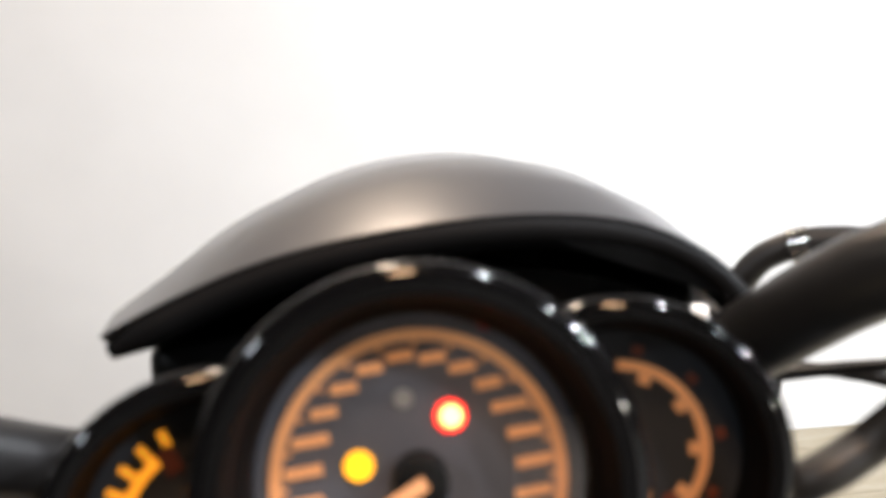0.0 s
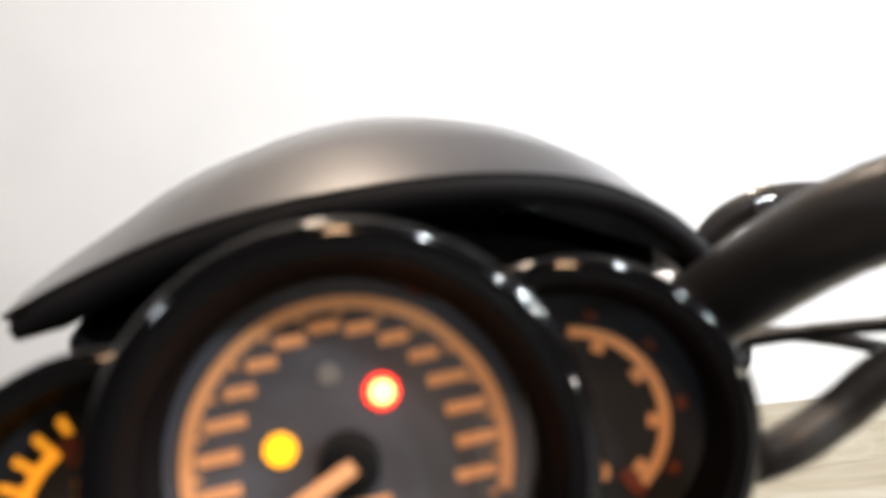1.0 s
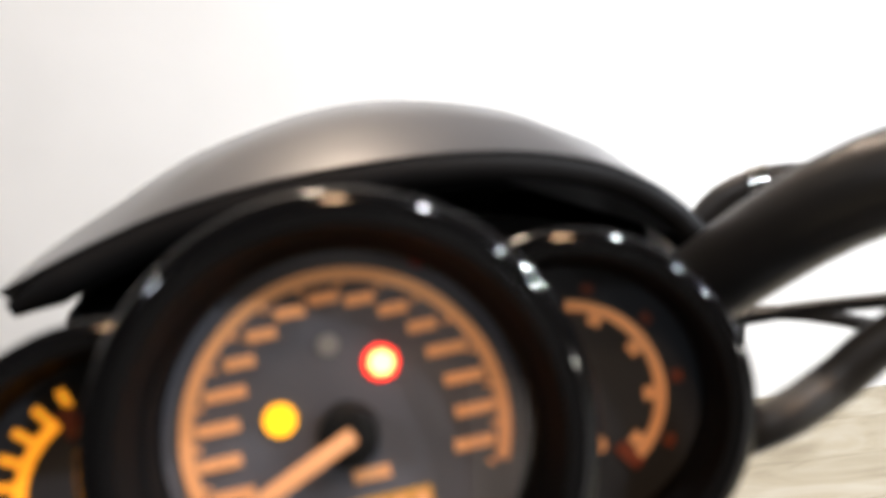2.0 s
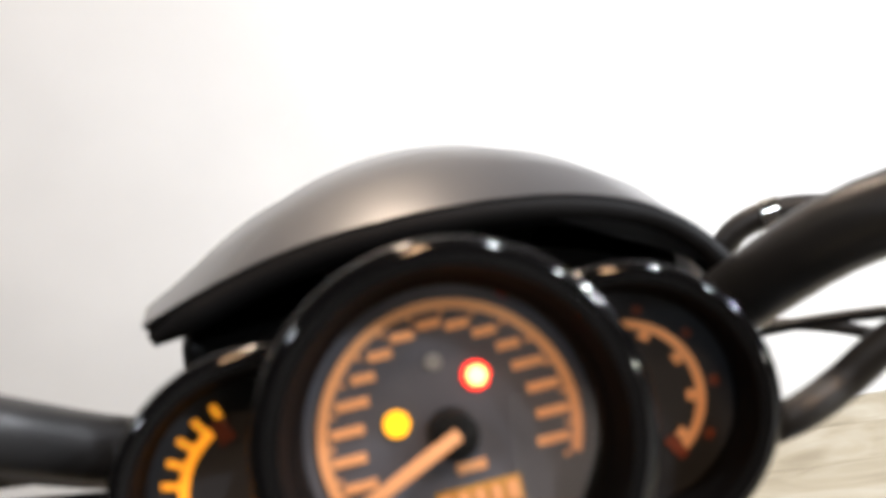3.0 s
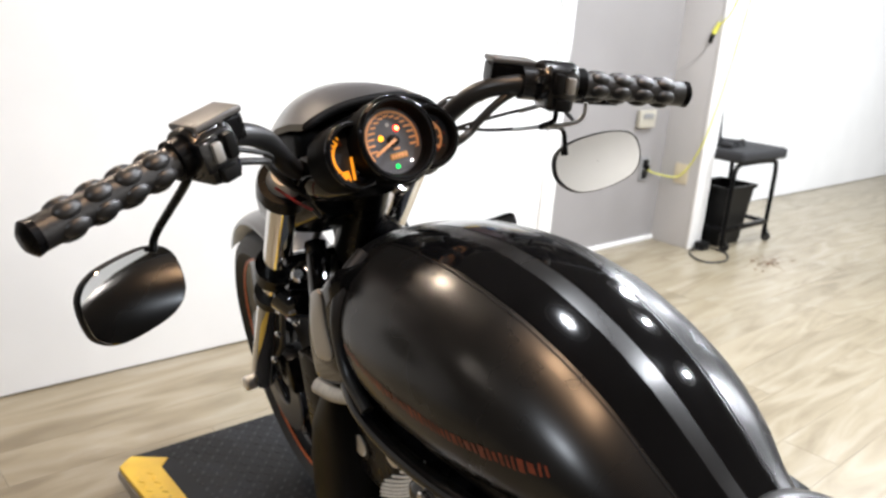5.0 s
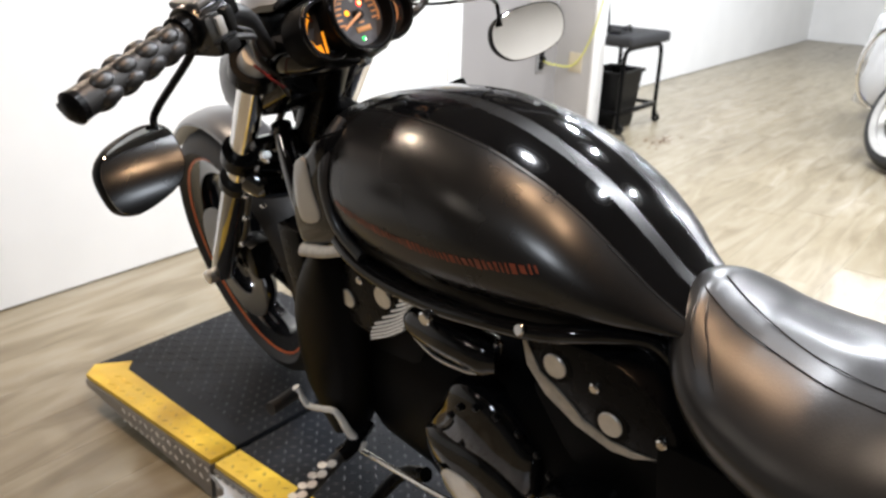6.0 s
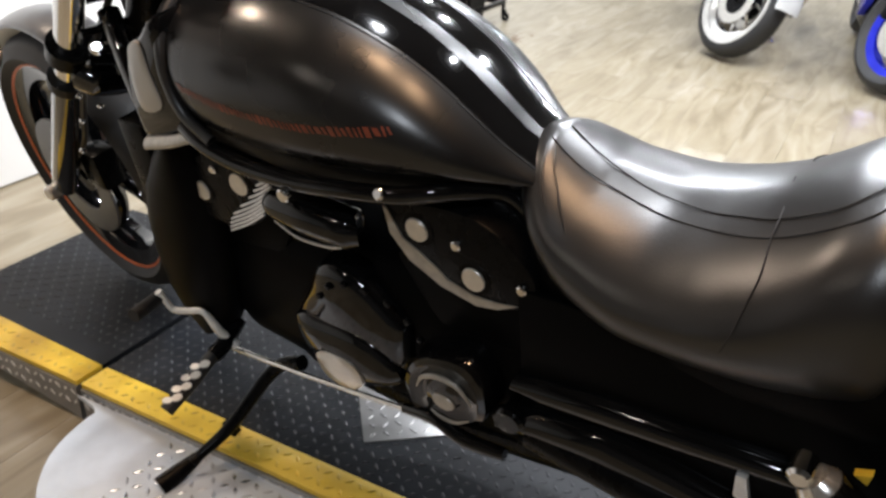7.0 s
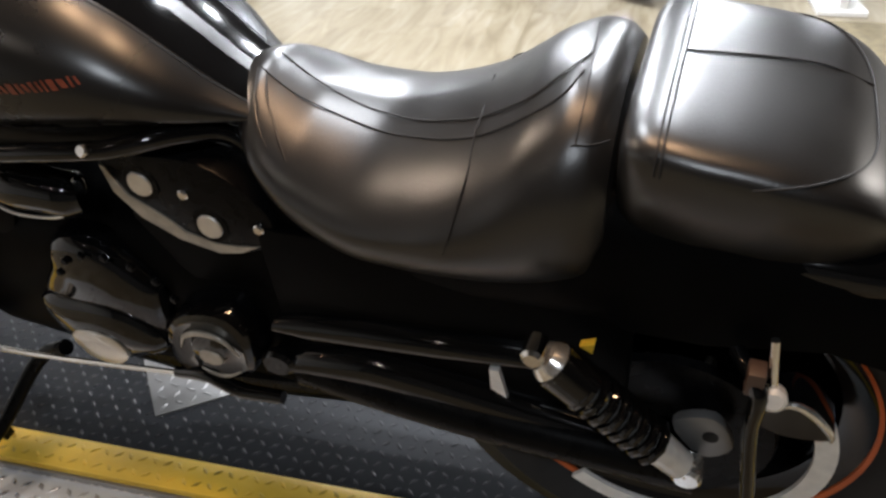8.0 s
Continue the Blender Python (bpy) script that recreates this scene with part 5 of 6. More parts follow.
    for qx, qy in ((-0.027, 0.007), (0.025, 0.041)):
        part("lid_screw", disc((qx, qy, 0.0324), (0, 0, 1), 0.0035, 0.0012, 12), CHROME, res, xf=BROT @ ro @ cm)
    part("lever", tube([c2 + Vector((0, 0.040, -0.012)), c2 + Vector((sgn * 0.04, 0.046, -0.026)), c2 + Vector((sgn * 0.11, 0.022, -0.042)), c2 + Vector((sgn * 0.165, 0.0, -0.050))], [0.010, 0.008, 0.008, 0.010], 10, 6, 0.6), BLACKMET, bike, "black hand lever", xf=BROT)
    # mirror below the bar
    mc = Vector((0.368, 1.066, 0.859) if sgn > 0 else (-0.392, 1.066, 0.881))
    mm = Matrix.Translation(mc) @ Matrix.Rotation(radians(-14 if sgn > 0 else 20), 4, "Z") @ Matrix.Rotation(radians(-14 if sgn > 0 else -9), 4, "X") @ Matrix.Rotation(radians(-3 if sgn > 0 else 6), 4, "Y")
    oval = [(0.069 * math.copysign(abs(math.cos(b)) ** 0.72, math.cos(b)), 0.049 * math.copysign(abs(math.sin(b)) ** 0.72, math.sin(b))) for b in [2 * math.pi * q / 20 for q in range(20)]]
    shape = rounded([(u * 0.99 - v * 0.14, u * 0.16 + v * 0.98) for u, v in oval] if sgn < 0 else [(sgn * u, v) for u, v in ((-0.064, 0.026), (-0.030, 0.043), (0.030, 0.044), (0.066, 0.030), (0.074, -0.002), (0.058, -0.034), (0.010, -0.047), (-0.040, -0.042), (-0.068, -0.012))], 5)
    size = 1.16 if sgn > 0 else 1.0
    tall = 0.87 if sgn > 0 else 1.0
    scl = lambda f: [(u * f * size, v * f * size * tall) for u, v in shape]
    mir = part("mirror", loft([[Vector((u, y, v)) for u, v in scl(f)] for y, f in ((0.0, 0.955), (-0.003, 0.985), (0.0, 1.0), (0.008, 0.995), (0.018, 0.90), (0.026, 0.68), (0.029, 0.3))]), BLACKPL, bike, "black oval mirror hung under the bar", xf=mm)
    part("mirror_glass", loft([[Vector((u, y, v)) for u, v in scl(f)] for y, f in ((-0.0031, 0.962), (-0.0034, 0.955), (-0.0034, 0.5), (-0.0034, 0.01))], caps=False), MIRROR, mir, "mirror glass", xf=mm, smooth=False)
    part("mirror_stem", tube([BROT @ (c + Vector((-0.020, 0.0, -0.020))), BROT @ (c + Vector((-0.022, 0.004, -0.036))), mc + Vector((0.044, 0.012, 0.062)), mc + Vector((0.034, 0.010, 0.040))] if sgn < 0 else [BROT @ (c + Vector((0, 0.0, -0.028))), BROT @ (c + Vector((-0.004, 0.0, -0.052))), BROT @ (c + Vector((-0.02, 0.010, -0.060))), mc + Vector((-0.062, 0.015, 0.066)), mc + Vector((-0.058, 0.012, 0.022))], 0.0050 if sgn < 0 else 0.0040, 10), BLACKMET, bike, "black mirror stem")
    part("riser", tube([(sgn * 0.04 + BX, 1.165, 0.90), (sgn * 0.04 + BX, 1.160, 0.965)], [0.022, 0.020], 14, 2), BLACKMET, bike)

# cables
part("cable", tube([(0.156, 0.997, 1.030), (0.118, 1.003, 1.017), (0.090, 1.016, 0.993), (0.078, 1.020, 0.981), (0.059, 1.020, 0.973), (0.036, 1.040, 0.955)], 0.0060, 12), CABLE, bike, "black sheathed cable")
part("cable", tube([(0.196, 0.998, 0.998), (0.143, 1.032, 0.989), (0.095, 1.075, 0.974), (0.04, 1.11, 0.955)], 0.0026, 8), CABLE, bike)
part("cable", tube([(0.19, 1.0, 0.967), (0.143, 1.05, 0.964), (0.10, 1.085, 0.969), (0.04, 1.11, 0.962)], 0.0026, 8), CABLE, bike)
part("bright_cable", tube([(0.164, 1.018, 0.992), (0.196, 0.998, 0.998), (0.222, 0.982, 0.998), (0.240, 0.972, 1.004)], 0.0036, 8), SILCABLE, bike, "bright cable end")
part("wire_loop", tube([(0.160, 1.028, 0.9645), (0.19, 1.0, 0.967), (0.228, 0.980, 0.966), (0.243, 0.970, 0.974), (0.247, 0.967, 0.995)], 0.0032, 8), SILCABLE, bike, "bright throttle cable bend")
part("wire_loop", tube([(0.205, 0.985, 1.020), (0.208, 0.986, 1.000), (0.222, 0.982, 0.984), (0.240, 0.985, 0.966)], 0.0030, 8), CABLE, bike)
part("brake_line", tube([(0.156, 1.088, 1.004), (0.124, 1.112, 1.006), (0.106, 1.122, 1.001), (0.096, 1.127, 0.990), (0.090, 1.134, 0.972)], 0.0058, 10), CABLE, bike, "black brake hose")
part("hose_fitting", tube([(0.118, 1.115, 1.0055), (0.112, 1.119, 1.0035)], 0.0068, 12, 2), CHROME, bike)
part("cable", tube([BROT @ Vector((-0.262, 0.975, 1.030)), (-0.235, 1.000, 1.018), (-0.210, 1.04, 0.998), (-0.17, 1.10, 0.955), (-0.12, 1.14, 0.91)], 0.0044, 8), CABLE, bike)
part("cable", tube([BROT @ Vector((-0.235, 0.99, 1.042)), (-0.215, 1.03, 1.016), (-0.19, 1.08, 0.985), (-0.15, 1.13, 0.945), (-0.10, 1.16, 0.87)], 0.0032, 8), CABLE, bike)
part("red_wire", tube([(-0.19, 1.085, 0.955), (-0.16, 1.10, 0.925), (-0.13, 1.12, 0.90)], 0.0022, 6), REDWIRE, bike, "thin red wire")
part("brake_hose", tube([(-0.06, 1.25, 0.82), (-0.10, 1.36, 0.66), (-0.07, 1.50, 0.50), (-0.06, 1.60, 0.42)], 0.006, 8), CABLE, bike)


# ---- things on and by the wall ----
RED = material("red_plastic", (0.55, 0.05, 0.04), 0.35)
DARKB = material("dark_brown_plastic", (0.03, 0.02, 0.02), 0.3)
YELP = material("yellow_cloth", (0.70, 0.50, 0.06), 0.85, var=0.25, scale=30, bump=0.3, bscale=200)
BLUEP = material("blue_label", (0.15, 0.32, 0.65), 0.4)
WHITEP = material("white_plastic", (0.75, 0.75, 0.74), 0.35, var=0.04)
AMBERP = material("orange_liquid_plastic", (0.60, 0.25, 0.12), 0.3)
CLEAR = glass_material("clear_plastic", (0.95, 0.97, 1.0))
MAROON = material("maroon_panel", (0.060, 0.022, 0.024), 0.45, var=0.15, scale=8)
BLACKC = material("black_fabric", (0.016, 0.016, 0.017), 0.85, var=0.2, scale=60, bump=0.3, bscale=400)
GREYM = material("grey_steel", (0.32, 0.32, 0.32), 0.45, metal=0.5)
BEIGE = material("beige_plastic", (0.58, 0.50, 0.36), 0.5)
REELG = material("green_reel_face", (0.42, 0.62, 0.16), 0.4)
YCORD = material("yellow_cord", (0.62, 0.60, 0.10), 0.5)
CT = 1.487


def bottle(name, x, y, prof, mat, label, cap_mat=None, cap=None, band=None):
    ob = thing(name, pose(x, y, CT + 0.0005), label, "bottle")
    part("body", lathe(prof, 20, "z"), mat, ob)
    if cap:
        part("cap", lathe(cap, 16, "z"), cap_mat, ob)
    if band:
        part("label_band", lathe(band[0], 20, "z", close=True), band[1], ob)
    return ob


bottle("squeeze_bottle", 1.415, 3.055, [(0.026, 0), (0.028, 0.01), (0.028, 0.075), (0.022, 0.092), (0.010, 0.098)], RED, "red plastic squeeze bottle with a white tip", WHITEP, [(0.009, 0.096), (0.008, 0.11), (0.003, 0.125)], ([(0.0283, 0.03), (0.0287, 0.03), (0.0287, 0.06), (0.0283, 0.06)], WHITEP))
bottle("sauce_bottle", 1.555, 3.065, [(0.024, 0), (0.026, 0.01), (0.026, 0.08), (0.012, 0.10)], DARKB, "dark brown bottle with a pale cap", WHITEP, [(0.011, 0.099), (0.011, 0.118), (0.008, 0.12)])
bottle("water_bottle", 1.835, 3.045, [(0.031, 0), (0.033, 0.008), (0.033, 0.14), (0.028, 0.165), (0.014, 0.19), (0.013, 0.198)], CLEAR, "clear plastic water bottle with a blue label", WHITEP, [(0.015, 0.197), (0.015, 0.212), (0.013, 0.214)], ([(0.0334, 0.085), (0.0340, 0.085), (0.0340, 0.135), (0.0334, 0.135)], BLUEP))
spray = bottle("spray_bottle", 2.045, 3.06, [(0.036, 0), (0.038, 0.01), (0.036, 0.09), (0.016, 0.14), (0.014, 0.15)], WHITEP, "cloudy white spray bottle with a grey trigger", GREYM, [(0.016, 0.149), (0.016, 0.175), (0.012, 0.18)])
part("nozzle", rbox(-0.012, 0.055, -0.011, 0.011, 0.178, 0.202, 0.005), GREYM, spray)
part("trigger", tube([(0.03, 0, 0.178), (0.042, 0, 0.16), (0.038, 0, 0.14)], 0.005, 8), GREYM, spray)
bottle("orange_bottle", 1.995, 3.02, [(0.02, 0), (0.022, 0.01), (0.022, 0.05), (0.01, 0.07)], AMBERP, "small orange plastic bottle on the wall cap", WHITEP, [(0.009, 0.069), (0.009, 0.08), (0.007, 0.082)])
pack = thing("snack_pack", pose(1.645, 3.04, CT + 0.0005, 0, 0, 8), "yellow and blue snack carton lying open", "carton")
part("carton", rbox(-0.075, 0.06, -0.035, 0.035, 0.0, 0.075, 0.004), YELP, pack)
part("carton_end", rbox(0.061, 0.115, -0.034, 0.034, 0.0, 0.06, 0.006), BLUEP, pack, "blue and white end")
part("print_disc", disc((0.088, -0.0345, 0.03), (0, -1, 0), 0.018, 0.001, 18), WHITEP, pack)
part("lid_flap", prism([(-0.075, 0.075), (0.05, 0.076), (0.07, 0.092), (-0.05, 0.088)], -0.034, -0.031, "y", 0.0006), SHROUDM, pack)
box2 = thing("small_box", pose(1.935, 3.085, CT + 0.0005), "black and white printed box standing upright", "box")
part("box_body", rbox(-0.055, 0.055, -0.028, 0.028, 0, 0.155, 0.002), WHITEP, box2)
part("print_band", rbox(-0.0555, 0.0555, -0.0295, -0.0282, 0.075, 0.148, 0), BLACKPL, box2, "black printed band")
part("print_bar", rbox(-0.045, 0.045, -0.0308, -0.0297, 0.100, 0.125, 0), WHITEP, box2)
part("print_spot", disc((0.02, -0.0283, 0.04), (0, -1, 0), 0.018, 0.0012, 20), BLACKPL, box2)


def rag(name, x, y, sx, sy, h, seed, mat, label):
    rr = random.Random(seed)
    n = 22
    bm = bmesh.new()
    grid = []
    for i in range(n + 1):
        row = []
        for j in range(n + 1):
            u, v = i / n * 2 - 1, j / n * 2 - 1
            e = max(0.0, 1 - abs(u) ** 3) * max(0.0, 1 - abs(v) ** 3)
            z = 0.002 + h * e * (0.45 + 0.55 * abs(noise.noise(Vector((u * 1.4 + seed, v * 1.4, seed * 0.7)))) * 2)
            row.append(bm.verts.new((sx * (u + 0.12 * noise.noise(Vector((v * 3, u, seed)))), sy * (v + 0.15 * noise.noise(Vector((u * 3, v, seed + 5)))), z)))
        grid.append(row)
    for i in range(n):
        for j in range(n):
            bm.faces.new((grid[i][j], grid[i + 1][j], grid[i + 1][j + 1], grid[i][j + 1]))
    ret = bmesh.ops.solidify(bm, geom=bm.faces[:], thickness=0.002)
    ob = part(name, bm, mat, None)
    ob.location = (x, y, CT + 0.003)
    return tagged(ob, label, "cloth")


rag("cleaning_rag", 2.19, 3.04, 0.15, 0.06, 0.085, 3, YELP, "crumpled yellow microfibre cloth on the wall cap")
rag("folded_rag", 2.42, 3.03, 0.075, 0.055, 0.035, 8, YELP, "small folded yellow cloth at the wall end")
rag("flat_rag", 1.62, 2.995, 0.16, 0.03, 0.012, 5, YELP, "thin flat yellow cloth under the carton")

cord = tagged(part("hanging_cord", tube([(2.20, 2.975, 1.50), (2.205, 2.942, 1.492), (2.22, 2.940, 1.40), (2.30, 2.955, 1.31), (2.38, 2.99, 1.24), (2.436, 3.004, 1.15), (2.445, 3.005, 1.05)], 0.002, 6), GREYM), "thin grey cord hanging from the wall cap", "cord")

panel = thing("wall_panel", pose(0, 0, 0), "dark maroon upright panel on the grey wall", "panel")
part("board", rbox(1.60, 1.90, 3.085, 3.128, 1.490, CEIL - 0.002, 0.004), MAROON, panel)
part("edge_moulding", rbox(1.89, 1.912, 3.075, 3.084, 1.490, CEIL - 0.002, 0.002), MAROON, panel)
horn = thing("horn_speaker", pose(1.88, 3.07, 1.79), "grey round horn speaker hung on the panel", "speaker")
part("bell", lathe([(0.062, -0.035), (0.066, -0.03), (0.060, -0.01), (0.03, 0.012), (0.001, 0.012)], 32, "y"), GREYM, horn)
part("cone", lathe([(0.001, -0.012), (0.03, -0.022), (0.055, -0.0355), (0.058, -0.037)], 32, "y"), BLACKPL, horn)
part("hook", tube([(0, 0, 0.06), (0.004, 0.0, 0.10), (0.002, 0.004, 0.16)], 0.006, 8), BLACKMET, horn)
tv = thing("wall_screen", pose(0, 0, 0), "black flat wall screen with a small box below", "screen")
part("screen_body", rbox(2.02, 2.86, 3.03, 3.085, 1.905, 2.40, 0.008), BLACKPL, tv)
part("wall_mount", rbox(2.35, 2.55, 3.086, 3.129, 2.05, 2.25, 0.004), BLACKMET, tv)
part("receiver_box", rbox(2.12, 2.26, 3.05, 3.129, 1.815, 1.900, 0.004), MAROON, tv, "small dark brown box")
part("screen_cable", tube([(1.92, 3.12, 1.86), (2.05, 3.12, 1.835), (2.12, 3.11, 1.85)], 0.004, 6), CABLE, tv)
part("screen_cable", tube([(2.26, 3.11, 1.87), (2.4, 3.12, 1.885), (2.6, 3.12, 1.905)], 0.004, 6), CABLE, tv)

jb = thing("junction_box", pose(3.40, 3.09, 1.99), "grey steel junction box on the grey wall", "electrical box")
part("box_body", rbox(-0.06, 0.06, -0.025, 0.039, -0.06, 0.06, 0.004), GREYM, jb)
part("conduit", tube([(0.04, 0.0, 0.06), (0.04, 0.0, CEIL - 1.99 - 0.003)], 0.011, 10, 2), GREYM, jb)
al = thing("alarm_box", pose(3.553, 2.872, 1.97), "white wall box with a yellow window", "wall box")
part("case", rbox(-0.03, 0.019, -0.075, 0.075, -0.10, 0.10, 0.006), WHITEP, al)
part("window", rbox(-0.036, -0.0305, -0.04, 0.025, -0.06, 0.07, 0.003), BEIGE, al, "yellowed recessed window")
part("hook", tube([(-0.005, 0.03, -0.10), (-0.012, 0.03, -0.115), (-0.02, 0.02, -0.113)], 0.006, 8), BLACKMET, al)

reel = thing("cord_reel", pose(3.70, 2.80, 1.672), "black cord reel with a lime green face on the wall edge", "cord reel")
part("drum", lathe([(0.115, -0.055), (0.127, -0.045), (0.127, 0.045), (0.115, 0.056)], 40, "x"), BLACKPL, reel, xf=Matrix.Rotation(radians(-98), 4, "Z"))
part("face", lathe([(0.001, 0.075), (0.04, 0.074), (0.085, 0.066), (0.092, 0.057)], 36, "x"), REELG, reel, "lime green face", xf=Matrix.Rotation(radians(-98), 4, "Z"))
part("face_hub", lathe([(0.022, 0.074), (0.020, 0.082), (0.001, 0.083)], 20, "x"), WHITEP, reel, xf=Matrix.Rotation(radians(-98), 4, "Z"))
part("bracket", rbox(-0.10, -0.03, -0.03, 0.061, -0.13, 0.12, 0.012), BLACKPL, reel)
part("cord", tube([(-0.09, -0.03, 0.05), (-0.115, -0.02, -0.1), (-0.13, 0.03, -0.30), (-0.127, 0.09, -0.37)], 0.005, 8), YCORD, reel, "yellow cord end")
plug = part("cord_plug", tube([(-0.127, 0.095, -0.36), (-0.128, 0.12, -0.42)], [0.012, 0.015], 10, 2), YCORD, reel)
part("plug_socket", tube([(-0.128, 0.12, -0.42), (-0.128, 0.135, -0.47)], [0.013, 0.011], 10, 2), BLACKPL, reel)
part("cord", tube([(-0.05, -0.04, -0.12), (-0.075, -0.02, -0.35), (-0.11, 0.02, -0.75), (-0.128, 0.08, -1.05), (-0.145, 0.18, -1.24), (-0.20, 0.30, -1.25), (-0.29, 0.316, -1.22)], 0.0045, 8), YCORD, reel, "yellow cord running to the socket")
part("wire", tube([(-0.128, 0.135, -0.47), (-0.135, 0.19, -0.56), (-0.20, 0.30, -0.66), (-0.30, 0.325, -0.72)], 0.0018, 6), GREYM, reel)
sock = thing("wall_socket", pose(3.395, 3.127, 0.455), "dark steel double socket on the grey wall", "socket")
part("plate", rbox(-0.046, 0.046, -0.006, 0.0, -0.072, 0.072, 0.003), GREYM, sock)
part("outlet", rbox(-0.025, 0.025, -0.011, -0.0065, 0.006, 0.056, 0.005), BLACKPL, sock)
part("outlet", rbox(-0.025, 0.025, -0.011, -0.0065, -0.056, -0.006, 0.005), BLACKPL, sock)
part("plug_head", rbox(-0.012, 0.012, -0.034, -0.0115, 0.0, 0.026, 0.005), BLACKPL, sock, "black plug")
THERM = material("aged_beige_plastic", (0.42, 0.39, 0.32), 0.5, var=0.06)
th = thing("thermostat", pose(3.325, 3.127, 0.755), "beige plastic wall thermostat on the grey wall", "thermostat")
part("case", rbox(-0.078, 0.078, -0.028, 0.0, -0.050, 0.050, 0.006), THERM, th)
part("display", rbox(-0.05, 0.05, -0.0315, -0.0285, 0.0, 0.032, 0.001), GREYM, th)
tagged(part("wall_patch", rbox(3.574, 3.579, 2.94, 3.03, 0.38, 0.50, 0.001), BEIGE), "beige patch plate on the return wall", "patch plate")

# stool, bin and what lies there
stool = thing("stool", pose(0, 0, 0), "black padded stool on bent tube legs with casters", "stool")
part("seat_pad", rbox(3.705, 4.265, 2.68, 3.06, 0.540, 0.610, 0.028, 4), BLACKC, stool, "black fabric seat pad")
for yy in (2.735, 3.03):
    part("leg_frame", tube([(3.735, yy, 0.07), (3.735, yy, 0.40), (3.745, yy, 0.49), (3.79, yy, 0.522), (3.98, yy, 0.528), (4.20, yy, 0.522), (4.245, yy, 0.49), (4.255, yy, 0.40), (4.255, yy, 0.07)], 0.014, 12), BLACKMET, stool, "bent black tube legs")
part("cross_bar", rbox(3.735, 4.255, 2.722, 2.748, 0.115, 0.145, 0.004), BLACKMET, stool)
for xx in (3.735, 4.255):
    part("side_bar", rbox(xx - 0.012, xx + 0.012, 2.749, 3.02, 0.115, 0.14, 0.004), BLACKMET, stool)
    for yy in (2.735, 3.03):
        part("caster", lathe([(0.008, -0.010), (0.026, -0.012), (0.028, 0.0), (0.026, 0.012), (0.008, 0.010)], 18, "x", at=(xx + 0.01, yy - 0.012, 0.0285), close=True), BLACKPL, stool)
        part("caster_fork", rbox(xx - 0.012, xx + 0.028, yy - 0.014, yy + 0.012, 0.045, 0.075, 0.006), BLACKMET, stool)
wb = thing("waste_bin", pose(0, 0, 0), "black ribbed plastic waste bin under the stool", "bin")
part("bin_body", loft([[Vector((3.93 + sx * w, 2.885 + sy * d, z)) for sx, sy in ((-1, -1), (1, -1), (1, 1), (-1, 1))] for z, w, d in ((0.002, 0.125, 0.085), (0.05, 0.130, 0.090), (0.355, 0.160, 0.115), (0.356, 0.172, 0.127), (0.378, 0.174, 0.129), (0.378, 0.158, 0.113), (0.05, 0.122, 0.082))], caps=False), BLACKPL, wb, smooth=False)
part("bin_base", rbox(3.81, 4.05, 2.805, 2.965, 0.003, 0.012, 0.002), BLACKPL, wb)
gl = thing("work_gloves", pose(3.83, 2.86, 0.612), "crumpled black work gloves on the stool", "gloves")
for k, (dx, dy, rz) in enumerate(((-0.03, -0.02, 20), (0.04, 0.03, -35))):
    part("glove", rbox(-0.055, 0.055, -0.035, 0.035, 0.0, 0.028, 0.012, 3), BLACKC, gl, xf=pose(dx, dy, 0.012 * k, 4, 6, rz))
    for q in range(4):
        part("finger", tube([(0.05, -0.026 + 0.017 * q, 0.012), (0.085, -0.028 + 0.019 * q, 0.018), (0.105, -0.026 + 0.019 * q, 0.012)], 0.0085, 8), BLACKC, gl, xf=pose(dx, dy, 0.012 * k, 4, 6, rz))
part("strap", tube([(-0.02, -0.05, 0.03), (0.03, -0.07, 0.05), (0.10, -0.05, 0.035), (0.13, 0.0, 0.008)], 0.005, 8), BLACKPL, gl)
cone = thing("folded_umbrella", pose(3.86, 2.97, 0.611), "black folded umbrella standing against the return wall", "umbrella")
part("canopy", lathe([(0.045, 0.0), (0.048, 0.02), (0.038, 0.12), (0.018, 0.30), (0.004, 0.385)], 9, "z"), BLACKC, cone)
part("tip", lathe([(0.004, 0.384), (0.002, 0.41)], 8, "z"), GREYM, cone)
tagged(part("floor_cable", tube([(3.66, 2.80, 0.006), (3.55, 2.83, 0.006), (3.44, 2.74, 0.006), (3.42, 2.64, 0.006), (3.55, 2.60, 0.006), (3.68, 2.66, 0.006), (3.72, 2.72, 0.006), (3.735, 2.80, 0.006)], 0.0055, 8), CABLE), "black cable looped on the floor by the stool", "cable")
adapter = tagged(part("power_adapter", rbox(3.62, 3.70, 2.79, 2.85, 0.001, 0.05, 0.008), BLACKPL), "black power adapter on the floor", "adapter")
rl = random.Random(9)
vs2, fs2 = [], []
for k in range(70):
    cx, cy, a, s = 3.78 + rl.gauss(0, 0.09), 2.45 + rl.gauss(0, 0.045), rl.uniform(0, 6.28), rl.uniform(0.008, 0.02)
    n0 = len(vs2)
    for u, v, hh in ((-1, 0, 0.002), (0, -0.45, 0.001), (1, 0, 0.002), (0, 0.45, 0.003)):
        vs2.append((cx + s * (u * math.cos(a) - v * math.sin(a)), cy + s * (u * math.sin(a) + v * math.cos(a)), hh))
    fs2.append((n0, n0 + 1, n0 + 2, n0 + 3))
me = bpy.data.meshes.new("debris")
me.from_pydata(vs2, [], fs2)
me.materials.append(material("dry_debris", (0.16, 0.10, 0.06), 0.8))
tagged(new("debris", me), "dry brown crumbs scattered on the floor", "debris", kind="stuff")

